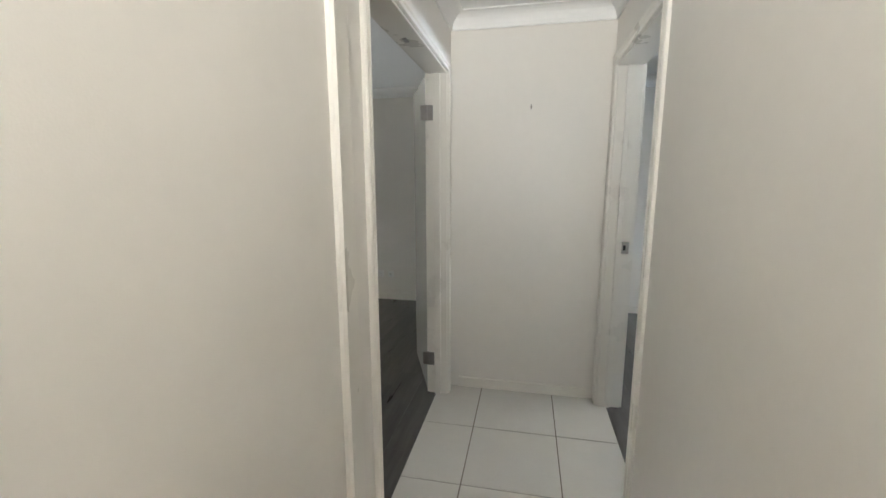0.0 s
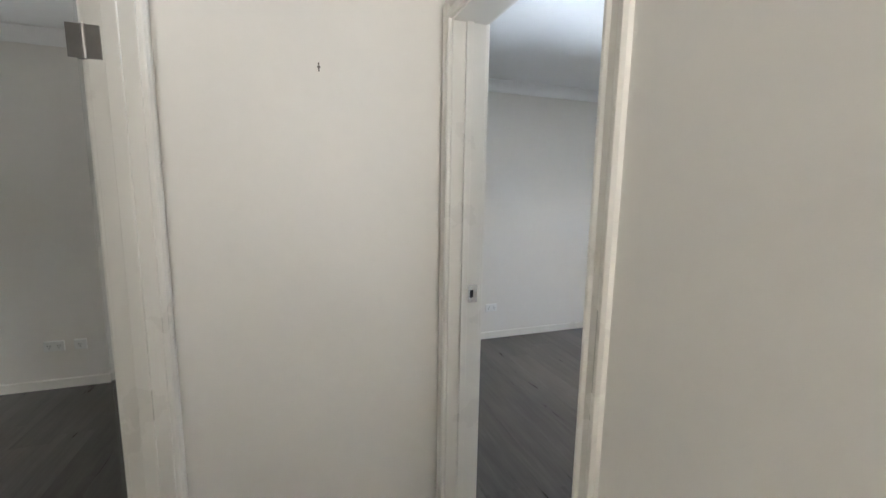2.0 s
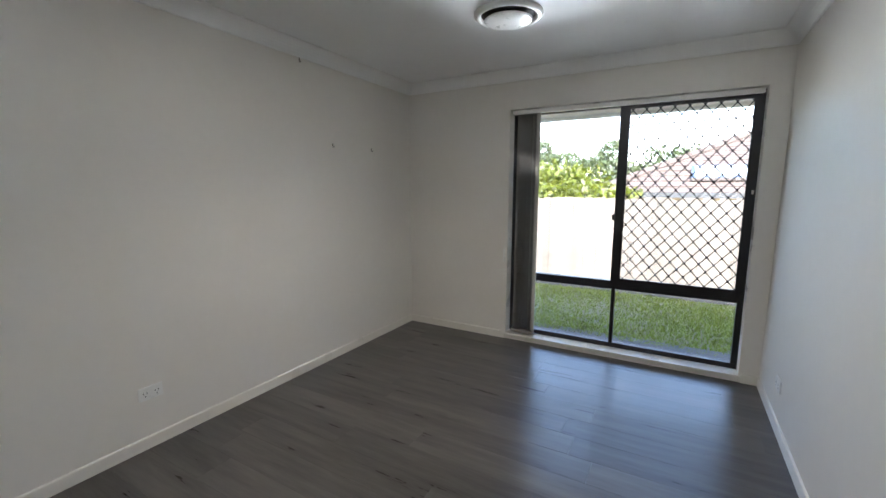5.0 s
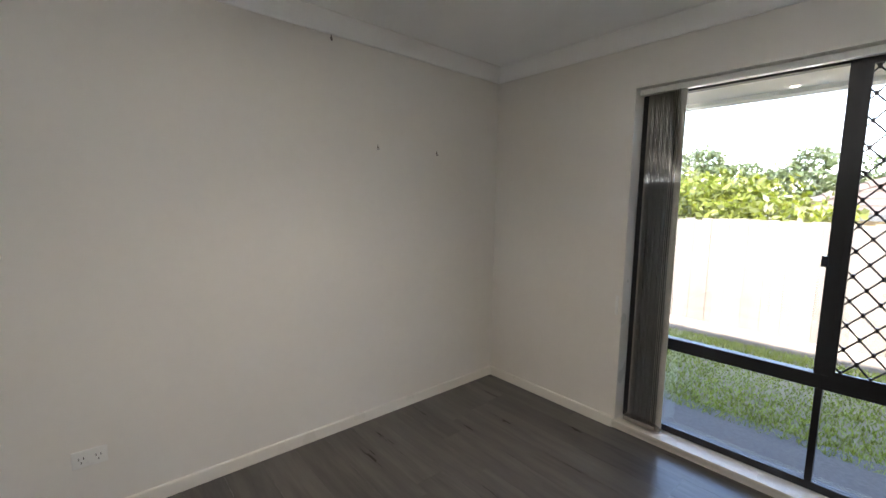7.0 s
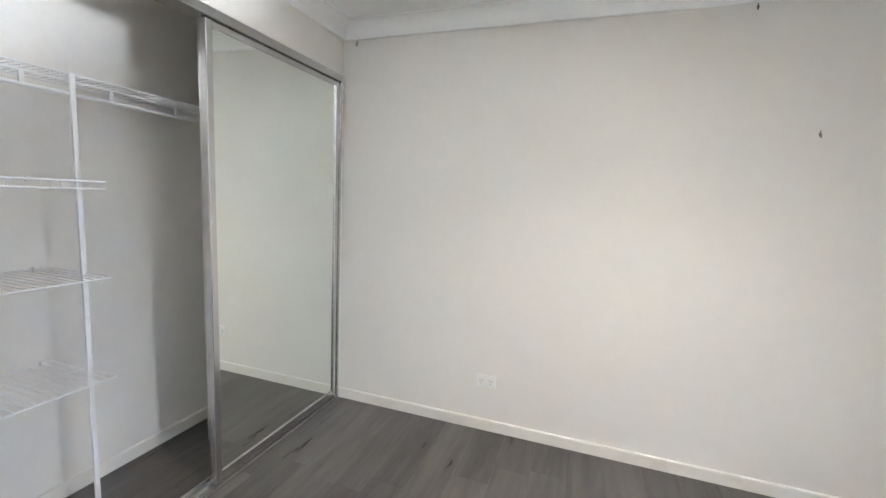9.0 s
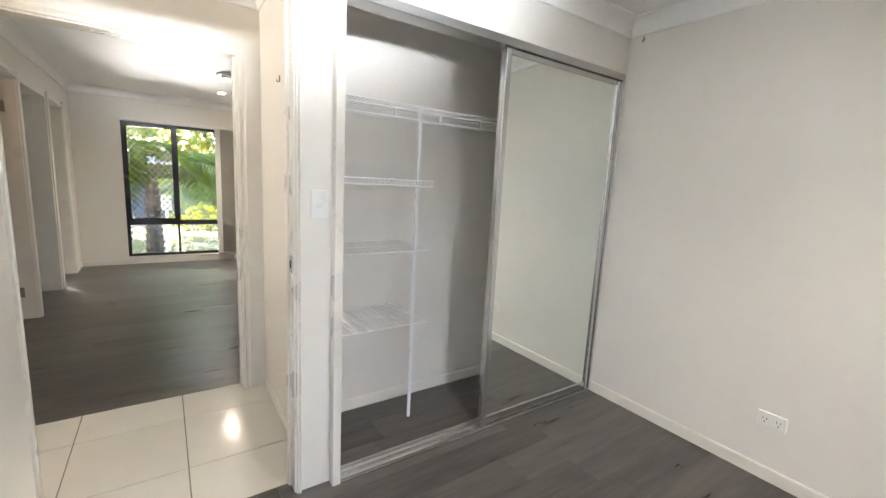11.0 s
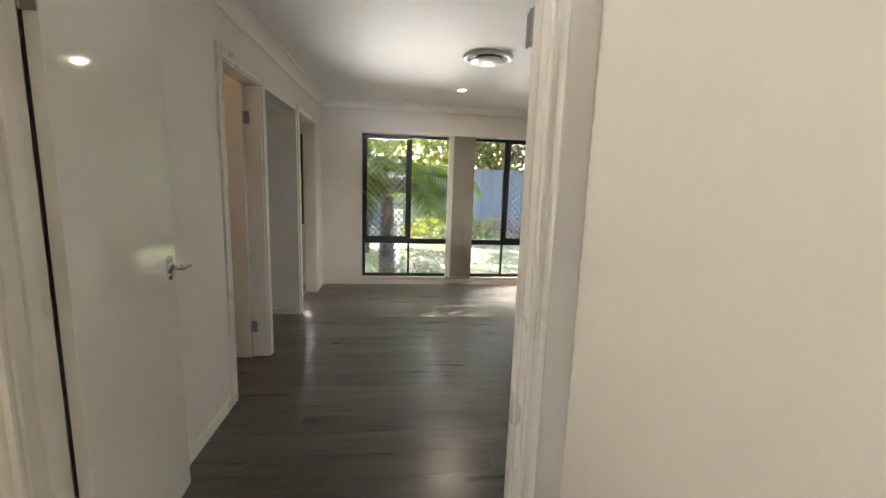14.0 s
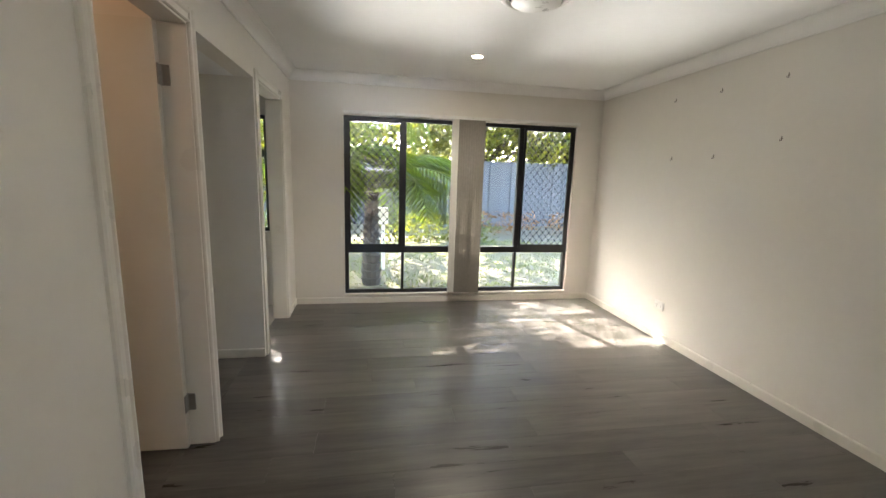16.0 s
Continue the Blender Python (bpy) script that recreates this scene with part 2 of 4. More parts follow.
def lathe(bm, prof, centre, seg=40):
    c = Vector(centre)
    rings = [[bm.verts.new(c + Vector((r * math.cos(i * math.tau / seg), r * math.sin(i * math.tau / seg), z))) for i in range(seg)] for r, z in prof]
    for p, q in zip(rings, rings[1:]):
        for i in range(seg):
            bm.faces.new((p[i], p[(i + 1) % seg], q[(i + 1) % seg], q[i]))
    bm.faces.new(rings[0]), bm.faces.new(rings[-1][::-1])
    bmesh.ops.recalc_face_normals(bm, faces=bm.faces[:])
    return bm


def part(name, bm, mat, parent=None, label="", smooth=False):
    me = bpy.data.meshes.new(name)
    bm.to_mesh(me)
    bm.free()
    me.materials.append(mat)
    if smooth:
        for p in me.polygons:
            p.use_smooth = True
    ob = new(name, me)
    if parent is not None:
        ob.parent = parent
        ob.matrix_parent_inverse = parent.matrix_basis.inverted()
    if label:
        ob["label"] = label
    return ob


def empty(name, at=(0, 0, 0), rz=0.0):
    ob = new(name)
    ob.matrix_basis = pose(*at, 0, 0, rz)
    return ob


def local(name, bm, mat, parent, label="", smooth=False):
    """A part given in its thing's own axes."""
    ob = part(name, bm, mat, None, label, smooth)
    ob.parent = parent
    return ob


def structure(ob, label, category):
    return tagged(ob, label, category, kind="structure")


def wall_along_y(name, x0, x1, y0, y1, z0, z1, holes=(), mat=None, label="cream painted plasterboard wall"):
    bm, y = bmesh.new(), y0
    for a, b, c, e in sorted(holes):
        box(bm, x0, x1, y, a, z0, z1)
        if c > z0:
            box(bm, x0, x1, a, b, z0, c)
        if e < z1:
            box(bm, x0, x1, a, b, e, z1)
        y = b
    box(bm, x0, x1, y, y1, z0, z1)
    return structure(part(name, bm, mat or M_WALL), label, "wall")


def wall_along_x(name, y0, y1, x0, x1, z0, z1, holes=(), mat=None, label="cream painted plasterboard wall"):
    bm, x = bmesh.new(), x0
    for a, b, c, e in sorted(holes):
        box(bm, x, a, y0, y1, z0, z1)
        if c > z0:
            box(bm, a, b, y0, y1, z0, c)
        if e < z1:
            box(bm, a, b, y0, y1, e, z1)
        x = b
    box(bm, x, x1, y0, y1, z0, z1)
    return structure(part(name, bm, mat or M_WALL), label, "wall")


H = 2.415          # ceiling height
HL, HR = -0.47, 0.495    # hall wall faces
BW = 0.63          # bedroom face of the door wall
CF = 0.672         # bedroom face of the closet front
LE = -0.59         # lounge face of the hall wall
END = 1.30         # hall end wall
DOORH = 2.055

# ---------------------------------------------------------------- shell
wall_along_y("wall_hall_left", LE, HL, -3.1, 3.23, 0, H, [(-0.119, 1.185, 0, DOORH + 0.02)])
wall_along_y("wall_hall_right", HR, BW, -3.1, END + 0.1, 0, H, [(0.371, 1.227, 0, DOORH + 0.02)])
wall_along_x("wall_hall_end", END, END + 0.1, HL, HR, 0, H)
wall_along_x("wall_hall_back", -3.2, -3.1, -5.29, 4.45, 0, H)
wall_along_y("wall_closet_back", 0.0, 0.10, END + 0.1, 3.22, 0, H)
wall_along_y("wall_closet_front", BW - 0.06, CF, 1.381, 3.22, 0, H, [(1.3995, 3.21, 0, 2.11)])
wall_along_x("wall_closet_return", END + 0.1, END + 0.11, 0.10, BW, 0, H)
wall_along_x("wall_bedroom_south", 0.10, 0.22, BW, 4.21, 0, H)
wall_along_x("wall_north", 3.225, 3.45, -5.29, 4.45, -0.3, H)
wall_along_y("wall_east", 4.21, 4.45, -3.2, 3.225, -0.3, H, [(0.335, 2.165, 0.05, 2.10)])
wall_along_y("wall_west", -5.15, -5.05, -3.1, 3.225, -0.3, H, [(0.325, 2.935, 0.10, 2.03), (-0.98, -0.42, 0.80, 1.98)])
wall_along_x("wall_lounge_south", -0.31, -0.19, -5.05, LE, 0, H,
             [(-2.68, -1.97, 0, DOORH + 0.02), (-3.727, -2.765, 0, 2.06), (-4.62, -3.80, 0, DOORH + 0.02)])
wall_along_y("wall_nook_near", -2.765, -2.70, -1.6, -0.31, 0, H)
wall_along_y("wall_nook_far", -3.79, -3.727, -2.2, -0.31, 0, H)
wall_along_x("wall_nook_back", -1.7, -1.6, -3.727, -2.765, 0, H)
wall_along_x("wall_laundry_back", -2.3, -2.2, -5.05, -3.727, 0, H, mat=M_WTILE, label="white tiled laundry wall")
wall_along_x("wall_side_room_back", -2.3, -2.2, -3.727, LE, 0, H)
structure(part("ceiling", boxes((-5.29, 4.45, -3.2, 3.45, H, H + 0.1)), M_CEIL), "flat white painted plasterboard ceiling", "ceiling")
structure(part("nook_ceiling", boxes((-3.727, -2.765, -1.6, -0.31, 2.06, 2.12)), M_CEIL), "low white painted ceiling of the nook", "ceiling")

# eaves and gutters on both sides; the roof sheet is unseen, added for shadow
roof = empty("house_roof", (0, 0, H + 0.1))
bm = bmesh.new()
sweep(bm, [(-5.85, 2.16), (-5.85, 2.30), (-0.4, 4.55), (5.05, 2.30), (5.05, 2.16), (-0.4, 4.35)], (0, -6, 0), (0, 6, 0), (1, 0, 0), (0, 0, 1))
part("shadow_roof_sheet", bm, M_ROOFT, roof)
for x0, x1 in ((-5.85, -5.15), (4.45, 5.05)):
    part("eave_lining", boxes((x0, x1, -6, 6, 2.135, 2.155)), M_EAVE, roof, "cream eave lining board")
for x0, x1 in ((-5.97, -5.855), (5.055, 5.17)):
    part("gutter", boxes((x0, x1, -6, 6, 2.11, 2.22)), M_EAVE, roof, "cream metal gutter")
structure(roof, "cream eaves over the house, with an unseen dark roof added for shadow", "roof")

# ---------------------------------------------------------------- cornices and skirtings
COVE = [(0, 0), (0.09, 0)] + [(0.09 - 0.078 * math.sin(a), 0.008 + 0.078 * (1 - math.cos(a))) for a in [i * math.pi / 12 for i in range(7)]] + [(0.008, 0.09), (0, 0.09)]


def cornice(a, b, inward):
    bm = bmesh.new()
    sweep(bm, COVE, (*a, H), (*b, H), (*inward, 0), (0, 0, -1))
    structure(part("cornice", bm, M_CORNICE), "white coved plaster cornice", "cornice")


SKIRT = [(0, 0), (0.012, 0), (0.012, 0.060), (0.010, 0.066), (0.006, 0.068), (0, 0.068)]


def skirting(a, b, inward):
    bm = bmesh.new()
    sweep(bm, SKIRT, (*a, 0.004), (*b, 0.004), (*inward, 0), (0, 0, 1))
    structure(part("baseboard", bm, M_TRIM), "cream gloss painted skirting board", "baseboard")


for a, b, n in (((HL, -3.1), (HL, END), (1, 0)), ((HR, -3.1), (HR, END), (-1, 0)), ((HL, END), (HR, END), (0, -1)),
                ((CF, 1.38), (CF, 3.225), (1, 0)), ((BW, 0.22), (BW, 1.38), (1, 0)), ((BW, 3.225), (4.21, 3.225), (0, -1)), ((4.21, 0.22), (4.21, 3.225), (-1, 0)),
                ((BW, 0.22), (4.21, 0.22), (0, 1)),
                ((-5.05, -0.19), (-5.05, 3.225), (1, 0)), ((-5.05, 3.225), (LE, 3.225), (0, -1)), ((-5.05, -0.19), (LE, -0.19), (0, 1)), ((LE, -0.19), (LE, 3.225), (-1, 0))):
    cornice(a, b, n)
for a, b, n in (((HR, -3.1), (HR, 0.29), (-1, 0)), ((HL, -3.1), (HL, -0.36), (1, 0)), ((HL + 0.06, END), (HR - 0.06, END), (0, -1)),
                ((CF, 3.225), (4.21, 3.225), (0, -1)), ((4.21, 0.22), (4.21, 0.33), (-1, 0)), ((4.21, 2.17), (4.21, 3.225), (-1, 0)), ((BW, 0.22), (4.21, 0.22), (0, 1)),
                ((-5.05, -0.19), (-5.05, 3.225), (1, 0)), ((-5.05, 3.225), (LE, 3.225), (0, -1)), ((-1.90, -0.19), (LE, -0.19), (0, 1)), ((-5.05, -0.19), (-4.68, -0.19), (0, 1)),
                ((LE, 1.26), (LE, 3.225), (-1, 0)), ((0.10, 1.41), (0.10, 3.22), (1, 0)), ((0.10, 1.41), (0.60, 1.41), (0, 1)),
                ((-3.727, -1.6), (-3.727, -0.19), (1, 0))):
    skirting(a, b, n)

# ---------------------------------------------------------------- door frames
ARCH = [(0, 0), (0.062, 0), (0.062, 0.012), (0.054, 0.018), (0.044, 0.016), (0.034, 0.010), (0.016, 0.010), (0.010, 0.016), (0.003, 0.016), (0, 0.010)]


def door_frame(name, axis, a, b, f0, f1, top=DOORH, label="cream gloss painted timber door frame", wide=(1, 1)):
    """Jambs, head, stops and architraves of an opening from a to b along axis, through a wall with faces f0 < f1."""
    t = empty(name)
    structure(t, label, "door frame")

    def put(x0, x1, n0, n1, z0, z1, nm, bev=0.002):
        bm = boxes((n0, n1, x0, x1, z0, z1) if axis == "y" else (x0, x1, n0, n1, z0, z1), bevel=bev)
        part(nm, bm, M_TRIM, t)
    put(a - 0.019, a, f0 - 0.001, f1 + 0.001, 0, top, "jamb")
    put(b, b + 0.019, f0 - 0.001, f1 + 0.001, 0, top, "jamb")
    put(a - 0.019, b + 0.019, f0 - 0.001, f1 + 0.001, top, top + 0.019, "head")
    along = (0, 1, 0) if axis == "y" else (1, 0, 0)
    for face, sgn, on in ((f0, -1, wide[0]), (f1, 1, wide[1])):
        prof = [(p * on, q) for p, q in ARCH]
        out = (sgn, 0, 0) if axis == "y" else (0, sgn, 0)

        def at(s, z):
            return (face, s, z) if axis == "y" else (s, face, z)
        for edge, d in ((a - 0.008, -1), (b + 0.008, 1)):
            bm = bmesh.new()
            sweep(bm, prof, at(edge, 0.004), at(edge, top + 0.008 + 0.062 * on), Vector(along) * d, out)
            part("architrave", bm, M_TRIM, t)
        bm = bmesh.new()
        sweep(bm, prof, at(a - 0.008, top + 0.008), at(b + 0.008, top + 0.008), (0, 0, 1), out)
        part("architrave", bm, M_TRIM, t)
    return t


lf = door_frame("door_frame_1", "y", -0.10, 1.166, LE, HL, wide=(1, 0.72))
bf = door_frame("door_frame_2", "y", 0.390, 1.208, HR, BW, wide=(1, 0.3))
sf = door_frame("door_frame_3", "x", -2.661, -1.989, -0.31, -0.19)
uf = door_frame("door_frame_4", "x", -4.60, -3.82, -0.31, -0.19)
# stops
for t, dims in ((lf, ((-0.548, -0.51, 1.154, 1.166), (-0.548, -0.51, -0.10, -0.088))), (bf, ((0.545, 0.572, 1.196, 1.208), (0.545, 0.572, 0.390, 0.402)))):
    for x0, x1, y0, y1 in dims:
        part("stop", boxes((x0, x1, y0, y1, 0, DOORH), bevel=0.002), M_TRIM, t)
# strike plate of the bedroom door
st = part("strike_plate", boxes((0.578, 0.618, 1.2045, 1.2085, 0.995, 1.065), bevel=0.001), M_CHROME, bf, "chrome strike plate")
part("strike_slot", boxes((0.586, 0.600, 1.2035, 1.205, 1.015, 1.045)), M_DARK, bf, "dark latch slot")


def hinge(parent, x, y, z, nx=0.0, ny=0.0):
    """A butt hinge: knuckle and two leaves."""
    bm = bmesh.new()
    tube(bm, (x, y, z - 0.045), (x, y, z + 0.045), 0.0065)
    box(bm, x - 0.003 - abs(nx) * 0.035, x + 0.003 + abs(nx) * 0.035, y - 0.003 - abs(ny) * 0.035, y + 0.003 + abs(ny) * 0.035, z - 0.044, z + 0.044)
    part("hinge", bm, M_STEEL, parent, "dull steel butt hinge")


def lever_handle(parent, x, y, z, side, toward):
    """Lever set on a door that lies along its own x axis: oval rose, neck and a curved lever."""
    bm = bmesh.new()
    s = side
    tube(bm, (x, y, z), (x, y + s * 0.008, z), 0.026, seg=24)
    tube(bm, (x, y, z + 0.03), (x, y + s * 0.007, z + 0.03), 0.02, seg=20)
    tube(bm, (x, y, z - 0.03), (x, y + s * 0.007, z - 0.03), 0.02, seg=20)
    tube(bm, (x, y + s * 0.006, z), (x, y + s * 0.05, z), 0.010, 0.009, seg=14)
    tube(bm, (x - toward * 0.009, y + s * 0.05, z + 0.001), (x + toward * 0.118, y + s * 0.054, z - 0.004), 0.0105, 0.0075, seg=16)
    local("handle", bm, M_CHROME, parent, "chrome lever handle on a long oval rose", True)


def door_leaf(name, hinge_at, rz, width, label, handle_side=(1, -1), top=DOORH - 0.004, rev=1, lever=-1.0):
    """A flush leaf along +x from its hinge, turned by rz."""
    t = empty(name, (*hinge_at, 0), rz)
    tagged(t, label, "door")
    y0, y1 = (0.0, 0.036) if rev > 0 else (-0.036, 0.0)
    local("leaf", boxes((0.004, width, y0, y1, 0.012, top), bevel=0.0015), M_DOOR, t)
    for s in handle_side:
        lever_handle(t, width - 0.06, y1 if s > 0 else y0, 1.03, s, lever)
    local("latch", boxes((width - 0.0005, width + 0.0015, (y0 + y1) / 2 - 0.011, (y0 + y1) / 2 + 0.011, 1.0, 1.06), bevel=0.0005), M_CHROME, t, "chrome latch plate")
    for z in (0.25, 1.83):
        bm = bmesh.new()
        yk = y0 if rev > 0 else y1
        tube(bm, (0.0, yk - rev * 0.004, z - 0.045), (0.0, yk - rev * 0.004, z + 0.045), 0.0065)
        box(bm, -0.002, 0.003, min(yk, yk + rev * 0.034), max(yk, yk + rev * 0.034), z - 0.044, z + 0.044)
        local("hinge", bm, M_STEEL, t, "dull steel butt hinge")
    return t


# lounge double doors, both open, and the bedroom door
door_leaf("lounge_door", (LE - 0.012, -0.100), 184.5, 0.635, "cream gloss painted flush door, open against the lounge wall", (-1,), rev=-1, lever=0.55)
door_leaf("lounge_door", (LE - 0.012, 1.172), 112.0, 0.635, "cream gloss painted flush door, swung wide open beside the end wall", (), rev=-1)
door_leaf("bedroom_door", (BW + 0.008, 0.372), 0.0, 0.81, "cream gloss painted flush bedroom door standing open", (1, -1), rev=1)
door_leaf("side_room_door", (-2.652, -0.30), -91.5, 0.66, "cream flush door standing open into a warmly lit room", (1, -1), rev=1)
for z in (0.25, 1.83):
    hinge(lf, LE - 0.003, 1.163, z, 1, 0)
    hinge(lf, LE - 0.003, -0.105, z, 1, 0)
    hinge(bf, BW + 0.003, 0.368, z, 1, 0)
    hinge(sf, -2.655, -0.305, z, 0, 1)
# broad flat casing on the hall wall beside the lounge doors
bm = bmesh.new()
sweep(bm, [(0, 0), (0.115, 0), (0.115, 0.008), (0.105, 0.012), (0.03, 0.010), (0.024, 0.020), (0.006, 0.022), (0, 0.012)], (HL, -0.372, 0.004), (HL, -0.372, 2.12), (0, 1, 0), (1, 0, 0))
structure(part("trim", bm, M_TRIM), "broad cream painted casing on the hall wall", "trim")
# door closer plate on the head of the lounge frame
part("head_bolt_plate", boxes((-0.55, -0.53, 0.53, 0.58, DOORH - 0.004, DOORH + 0.001)), M_STEEL, lf, "small steel bolt plate")


# ---------------------------------------------------------------- windows
def grille(parent, x, y0, y1, z0, z1):
    """Diamond security grille: rods both ways with a knot where they cross."""
    bm = bmesh.new()
    pitch, tall = (0.096, 0.112) if x > 0 else (0.078, 0.092)
    w, h, r = y1 - y0, z1 - z0, 0.040 * pitch
    k = tall / pitch
    for sgn in (1, -1):
        n = int((w + h / k) / pitch) + 2
        for i in range(-n, n):
            c = i * pitch
            ys = sorted([c, c + h / k]) if sgn > 0 else sorted([c - h / k, c])
            lo, hi = max(0, ys[0]), min(w, ys[1])
            if hi - lo < 0.01:
                continue

            def zz(y):
                return (y - c) * k if sgn > 0 else (c - y) * k
            tube(bm, (x, y0 + lo, z0 + zz(lo)), (x, y0 + hi, z0 + zz(hi)), r, seg=5)
    for i in range(int(w / pitch) + 1):
        for j in range(int(h / tall * 2) + 1):
            y = y0 + (i + (0.5 if j % 2 else 0)) * pitch
            z = z0 + j * tall / 2
            if y < y1 - 0.01 and z < z1:
                tube(bm, (x, y, z - 0.010), (x, y, z + 0.012), 0.0075, seg=6)
    part("security_grille", bm, M_BLACK, parent, "black diamond mesh security grille")


def window(name, xf, s, y0, y1, z0, z1, mull, transom, meshes, label, low_only=False):
    """Black aluminium window; s is the way out of the room along x."""
    t = empty(name)
    structure(t, label, "window")
    d0, d1 = sorted((xf, xf + s * 0.05))
    f = 0.04
    fr = part("window_frame", boxes((d0, d1, y0, y1, z0, z0 + f), (d0, d1, y0, y1, z1 - f, z1), (d0, d1, y0, y0 + f, z0 + f, z1 - f), (d0, d1, y1 - f, y1, z0 + f, z1 - f),
                                    *([(d0 - 0.002, d1 + 0.002, y0 + f, y1 - f, transom - 0.035, transom + 0.035)] if transom else []), bevel=0.002), M_BLACK, t, "black aluminium window frame")
    edges = [y0 + f] + list(mull) + [y1 - f]
    for m in mull:
        part("mullion", boxes((d0 - 0.004, d1 + 0.004, m - 0.026, m + 0.026, (transom or z0) + 0.035, z1 - f), bevel=0.002), M_BLACK, t, "black aluminium sliding sash stile")
        if transom:
            part("mullion", boxes((d0, d1, m - 0.014, m + 0.014, z0 + f, transom - 0.035), bevel=0.002), M_BLACK, t, "slim black aluminium glazing bar")
    for p, q in zip(edges, edges[1:]):
        for a, b in (((z0 + f, transom - 0.035), (transom + 0.035, z1 - f)) if transom else ((z0 + f, z1 - f),)):
            g = part("pane", boxes(((d0 + d1) / 2 - 0.002, (d0 + d1) / 2 + 0.002, p, q, a, b)), M_GLASS, t, "clear glass pane")
            g.visible_shadow = False
    for a, b in meshes:
        gz0 = (transom or z0) + 0.035
        xm = xf - s * 0.012
        m0, m1 = sorted((xm - 0.008, xm + 0.008))
        part("sash", boxes((m0, m1, a, b, gz0, gz0 + 0.03), (m0, m1, a, b, z1 - f - 0.022, z1 - f), (m0, m1, a, a + 0.024, gz0 + 0.03, z1 - f - 0.022), (m0, m1, b - 0.024, b, gz0 + 0.03, z1 - f - 0.022)), M_BLACK, t, "black security screen frame")
        grille(t, xm, a + 0.024, b - 0.024, gz0 + 0.03, z1 - f - 0.022)
    return t


bw = window("window_1", 4.315, 1, 0.345, 2.155, 0.06, 2.09, [1.243], 0.605, [(0.385, 1.217)], "tall black aluminium sliding window with a diamond security screen")
lw = window("window_2", -5.08, -1, 0.335, 2.925, 0.11, 2.02, [0.965, 1.63, 2.285], 0.605, [(0.375, 0.94), (2.31, 2.885)], "wide black aluminium sliding window with diamond security screens")
uw = window("window_3", -5.10, -1, -0.98, -0.42, 0.80, 1.98, [], 1.60, [], "small black framed laundry window")
part("sash_lock", boxes((4.285, 4.312, 1.262, 1.285, 1.15, 1.20), bevel=0.003), M_BLACK, bw, "black sash lock")
part("sash_lock", boxes((4.285, 4.312, 0.36, 0.375, 1.37, 1.40), bevel=0.003), M_CHROME, bw, "silver lock button")
# timber reveals
for t, xa, xb, y0, y1, z0, z1 in ((bw, 4.205, 4.314, 0.345, 2.155, 0.06, 2.09), (lw, -5.079, -5.045, 0.335, 2.925, 0.11, 2.02), (uw, -5.099, -5.045, -0.98, -0.42, 0.80, 1.98)):
    e = 0.012
    part("reveal", boxes((xa, xb, y0 - e, y0, z0 - e, z1 + e), (xa, xb, y1, y1 + e, z0 - e, z1 + e), (xa, xb, y0, y1, z1, z1 + e), bevel=0.001), M_TRIM, t, "cream painted window reveal")
    ob = part("window_sill", boxes((min(xa, xb) - (0.012 if xa > 0 else 0), max(xa, xb) + (0.012 if xa < 0 else 0), y0 - e, y1 + e, z0 - 0.02, z0), bevel=0.003), M_TRIM, t, "cream painted window sill")


# ---------------------------------------------------------------- vertical blinds
def vertical_blind(x, y0, y1, rail0, rail1, z0, z1, pale, n, label):
    t = empty("vertical_blind", (x, (y0 + y1) / 2, z1))
    tagged(t, label, "blind")
    part("headrail", boxes((x - 0.02, x + 0.02, rail0, rail1, z1, z1 + 0.032), bevel=0.003), M_PLASTIC, t, "white blind headrail")
    for i in range(n):
        y = y0 + (i + 0.5) * (y1 - y0) / n
        m = M_BLIND_L if i in pale else M_BLIND
        bm = bmesh.new()
        w = 0.043
        prof = [(-w, 0.0015), (-w * 0.4, 0.006), (w * 0.4, 0.006), (w, 0.0015), (w, 0), (w * 0.4, 0.0045), (-w * 0.4, 0.0045), (-w, 0)]
        tw = radians(62 if m is M_BLIND else 25) + 0.04 * math.sin(i * 2.3)
        u = Vector((math.sin(tw), math.cos(tw), 0))
        v = Vector((math.cos(tw), -math.sin(tw), 0))
        sweep(bm, prof, (x, y, z0 + 0.025), (x, y, z1), u, v)
        part("slat", bm, m, t, "pale fabric slat" if m is M_BLIND_L else "grey-brown fabric slat")
        part("bottom_weight", boxes((x - 0.03 * u.x - 0.006, x + 0.03 * u.x + 0.006, y - 0.03 * u.y - 0.004, y + 0.03 * u.y + 0.004, z0, z0 + 0.028), bevel=0.002), M_BLIND, t)
    bm = bmesh.new()
    for i in range(n - 1):
        ya, yb = (y0 + (i + 0.5) * (y1 - y0) / n, y0 + (i + 1.5) * (y1 - y0) / n)
        tube(bm, (x, ya, z0 + 0.012), (x, yb, z0 + 0.008), 0.0015, seg=5)
    part("chain", bm, M_PLASTIC, t, "thin white bottom chain")


vertical_blind(4.258, 1.925, 2.10, 0.36, 2.145, 0.075, 2.052, (0,), 17, "grey vertical blind drawn aside on a white rail")
vertical_blind(-5.0, 1.50, 1.82, 0.335, 2.925, 0.10, 2.025, (0,), 12, "grey vertical blind bunched in the middle of the window")
# wall cord cleat beside each blind
for x, y, z, s in ((4.203, 2.185, 0.80, -1), (-5.043, 0.305, 0.80, 1)):
    c = part("blind_cord_weight", boxes((x - 0.008, x + 0.006, y - 0.009, y + 0.009, z - 0.06, z + 0.06), bevel=0.004), M_PLASTIC)
    tagged(c, "small white plastic blind cord tensioner on the wall", "blind fitting")


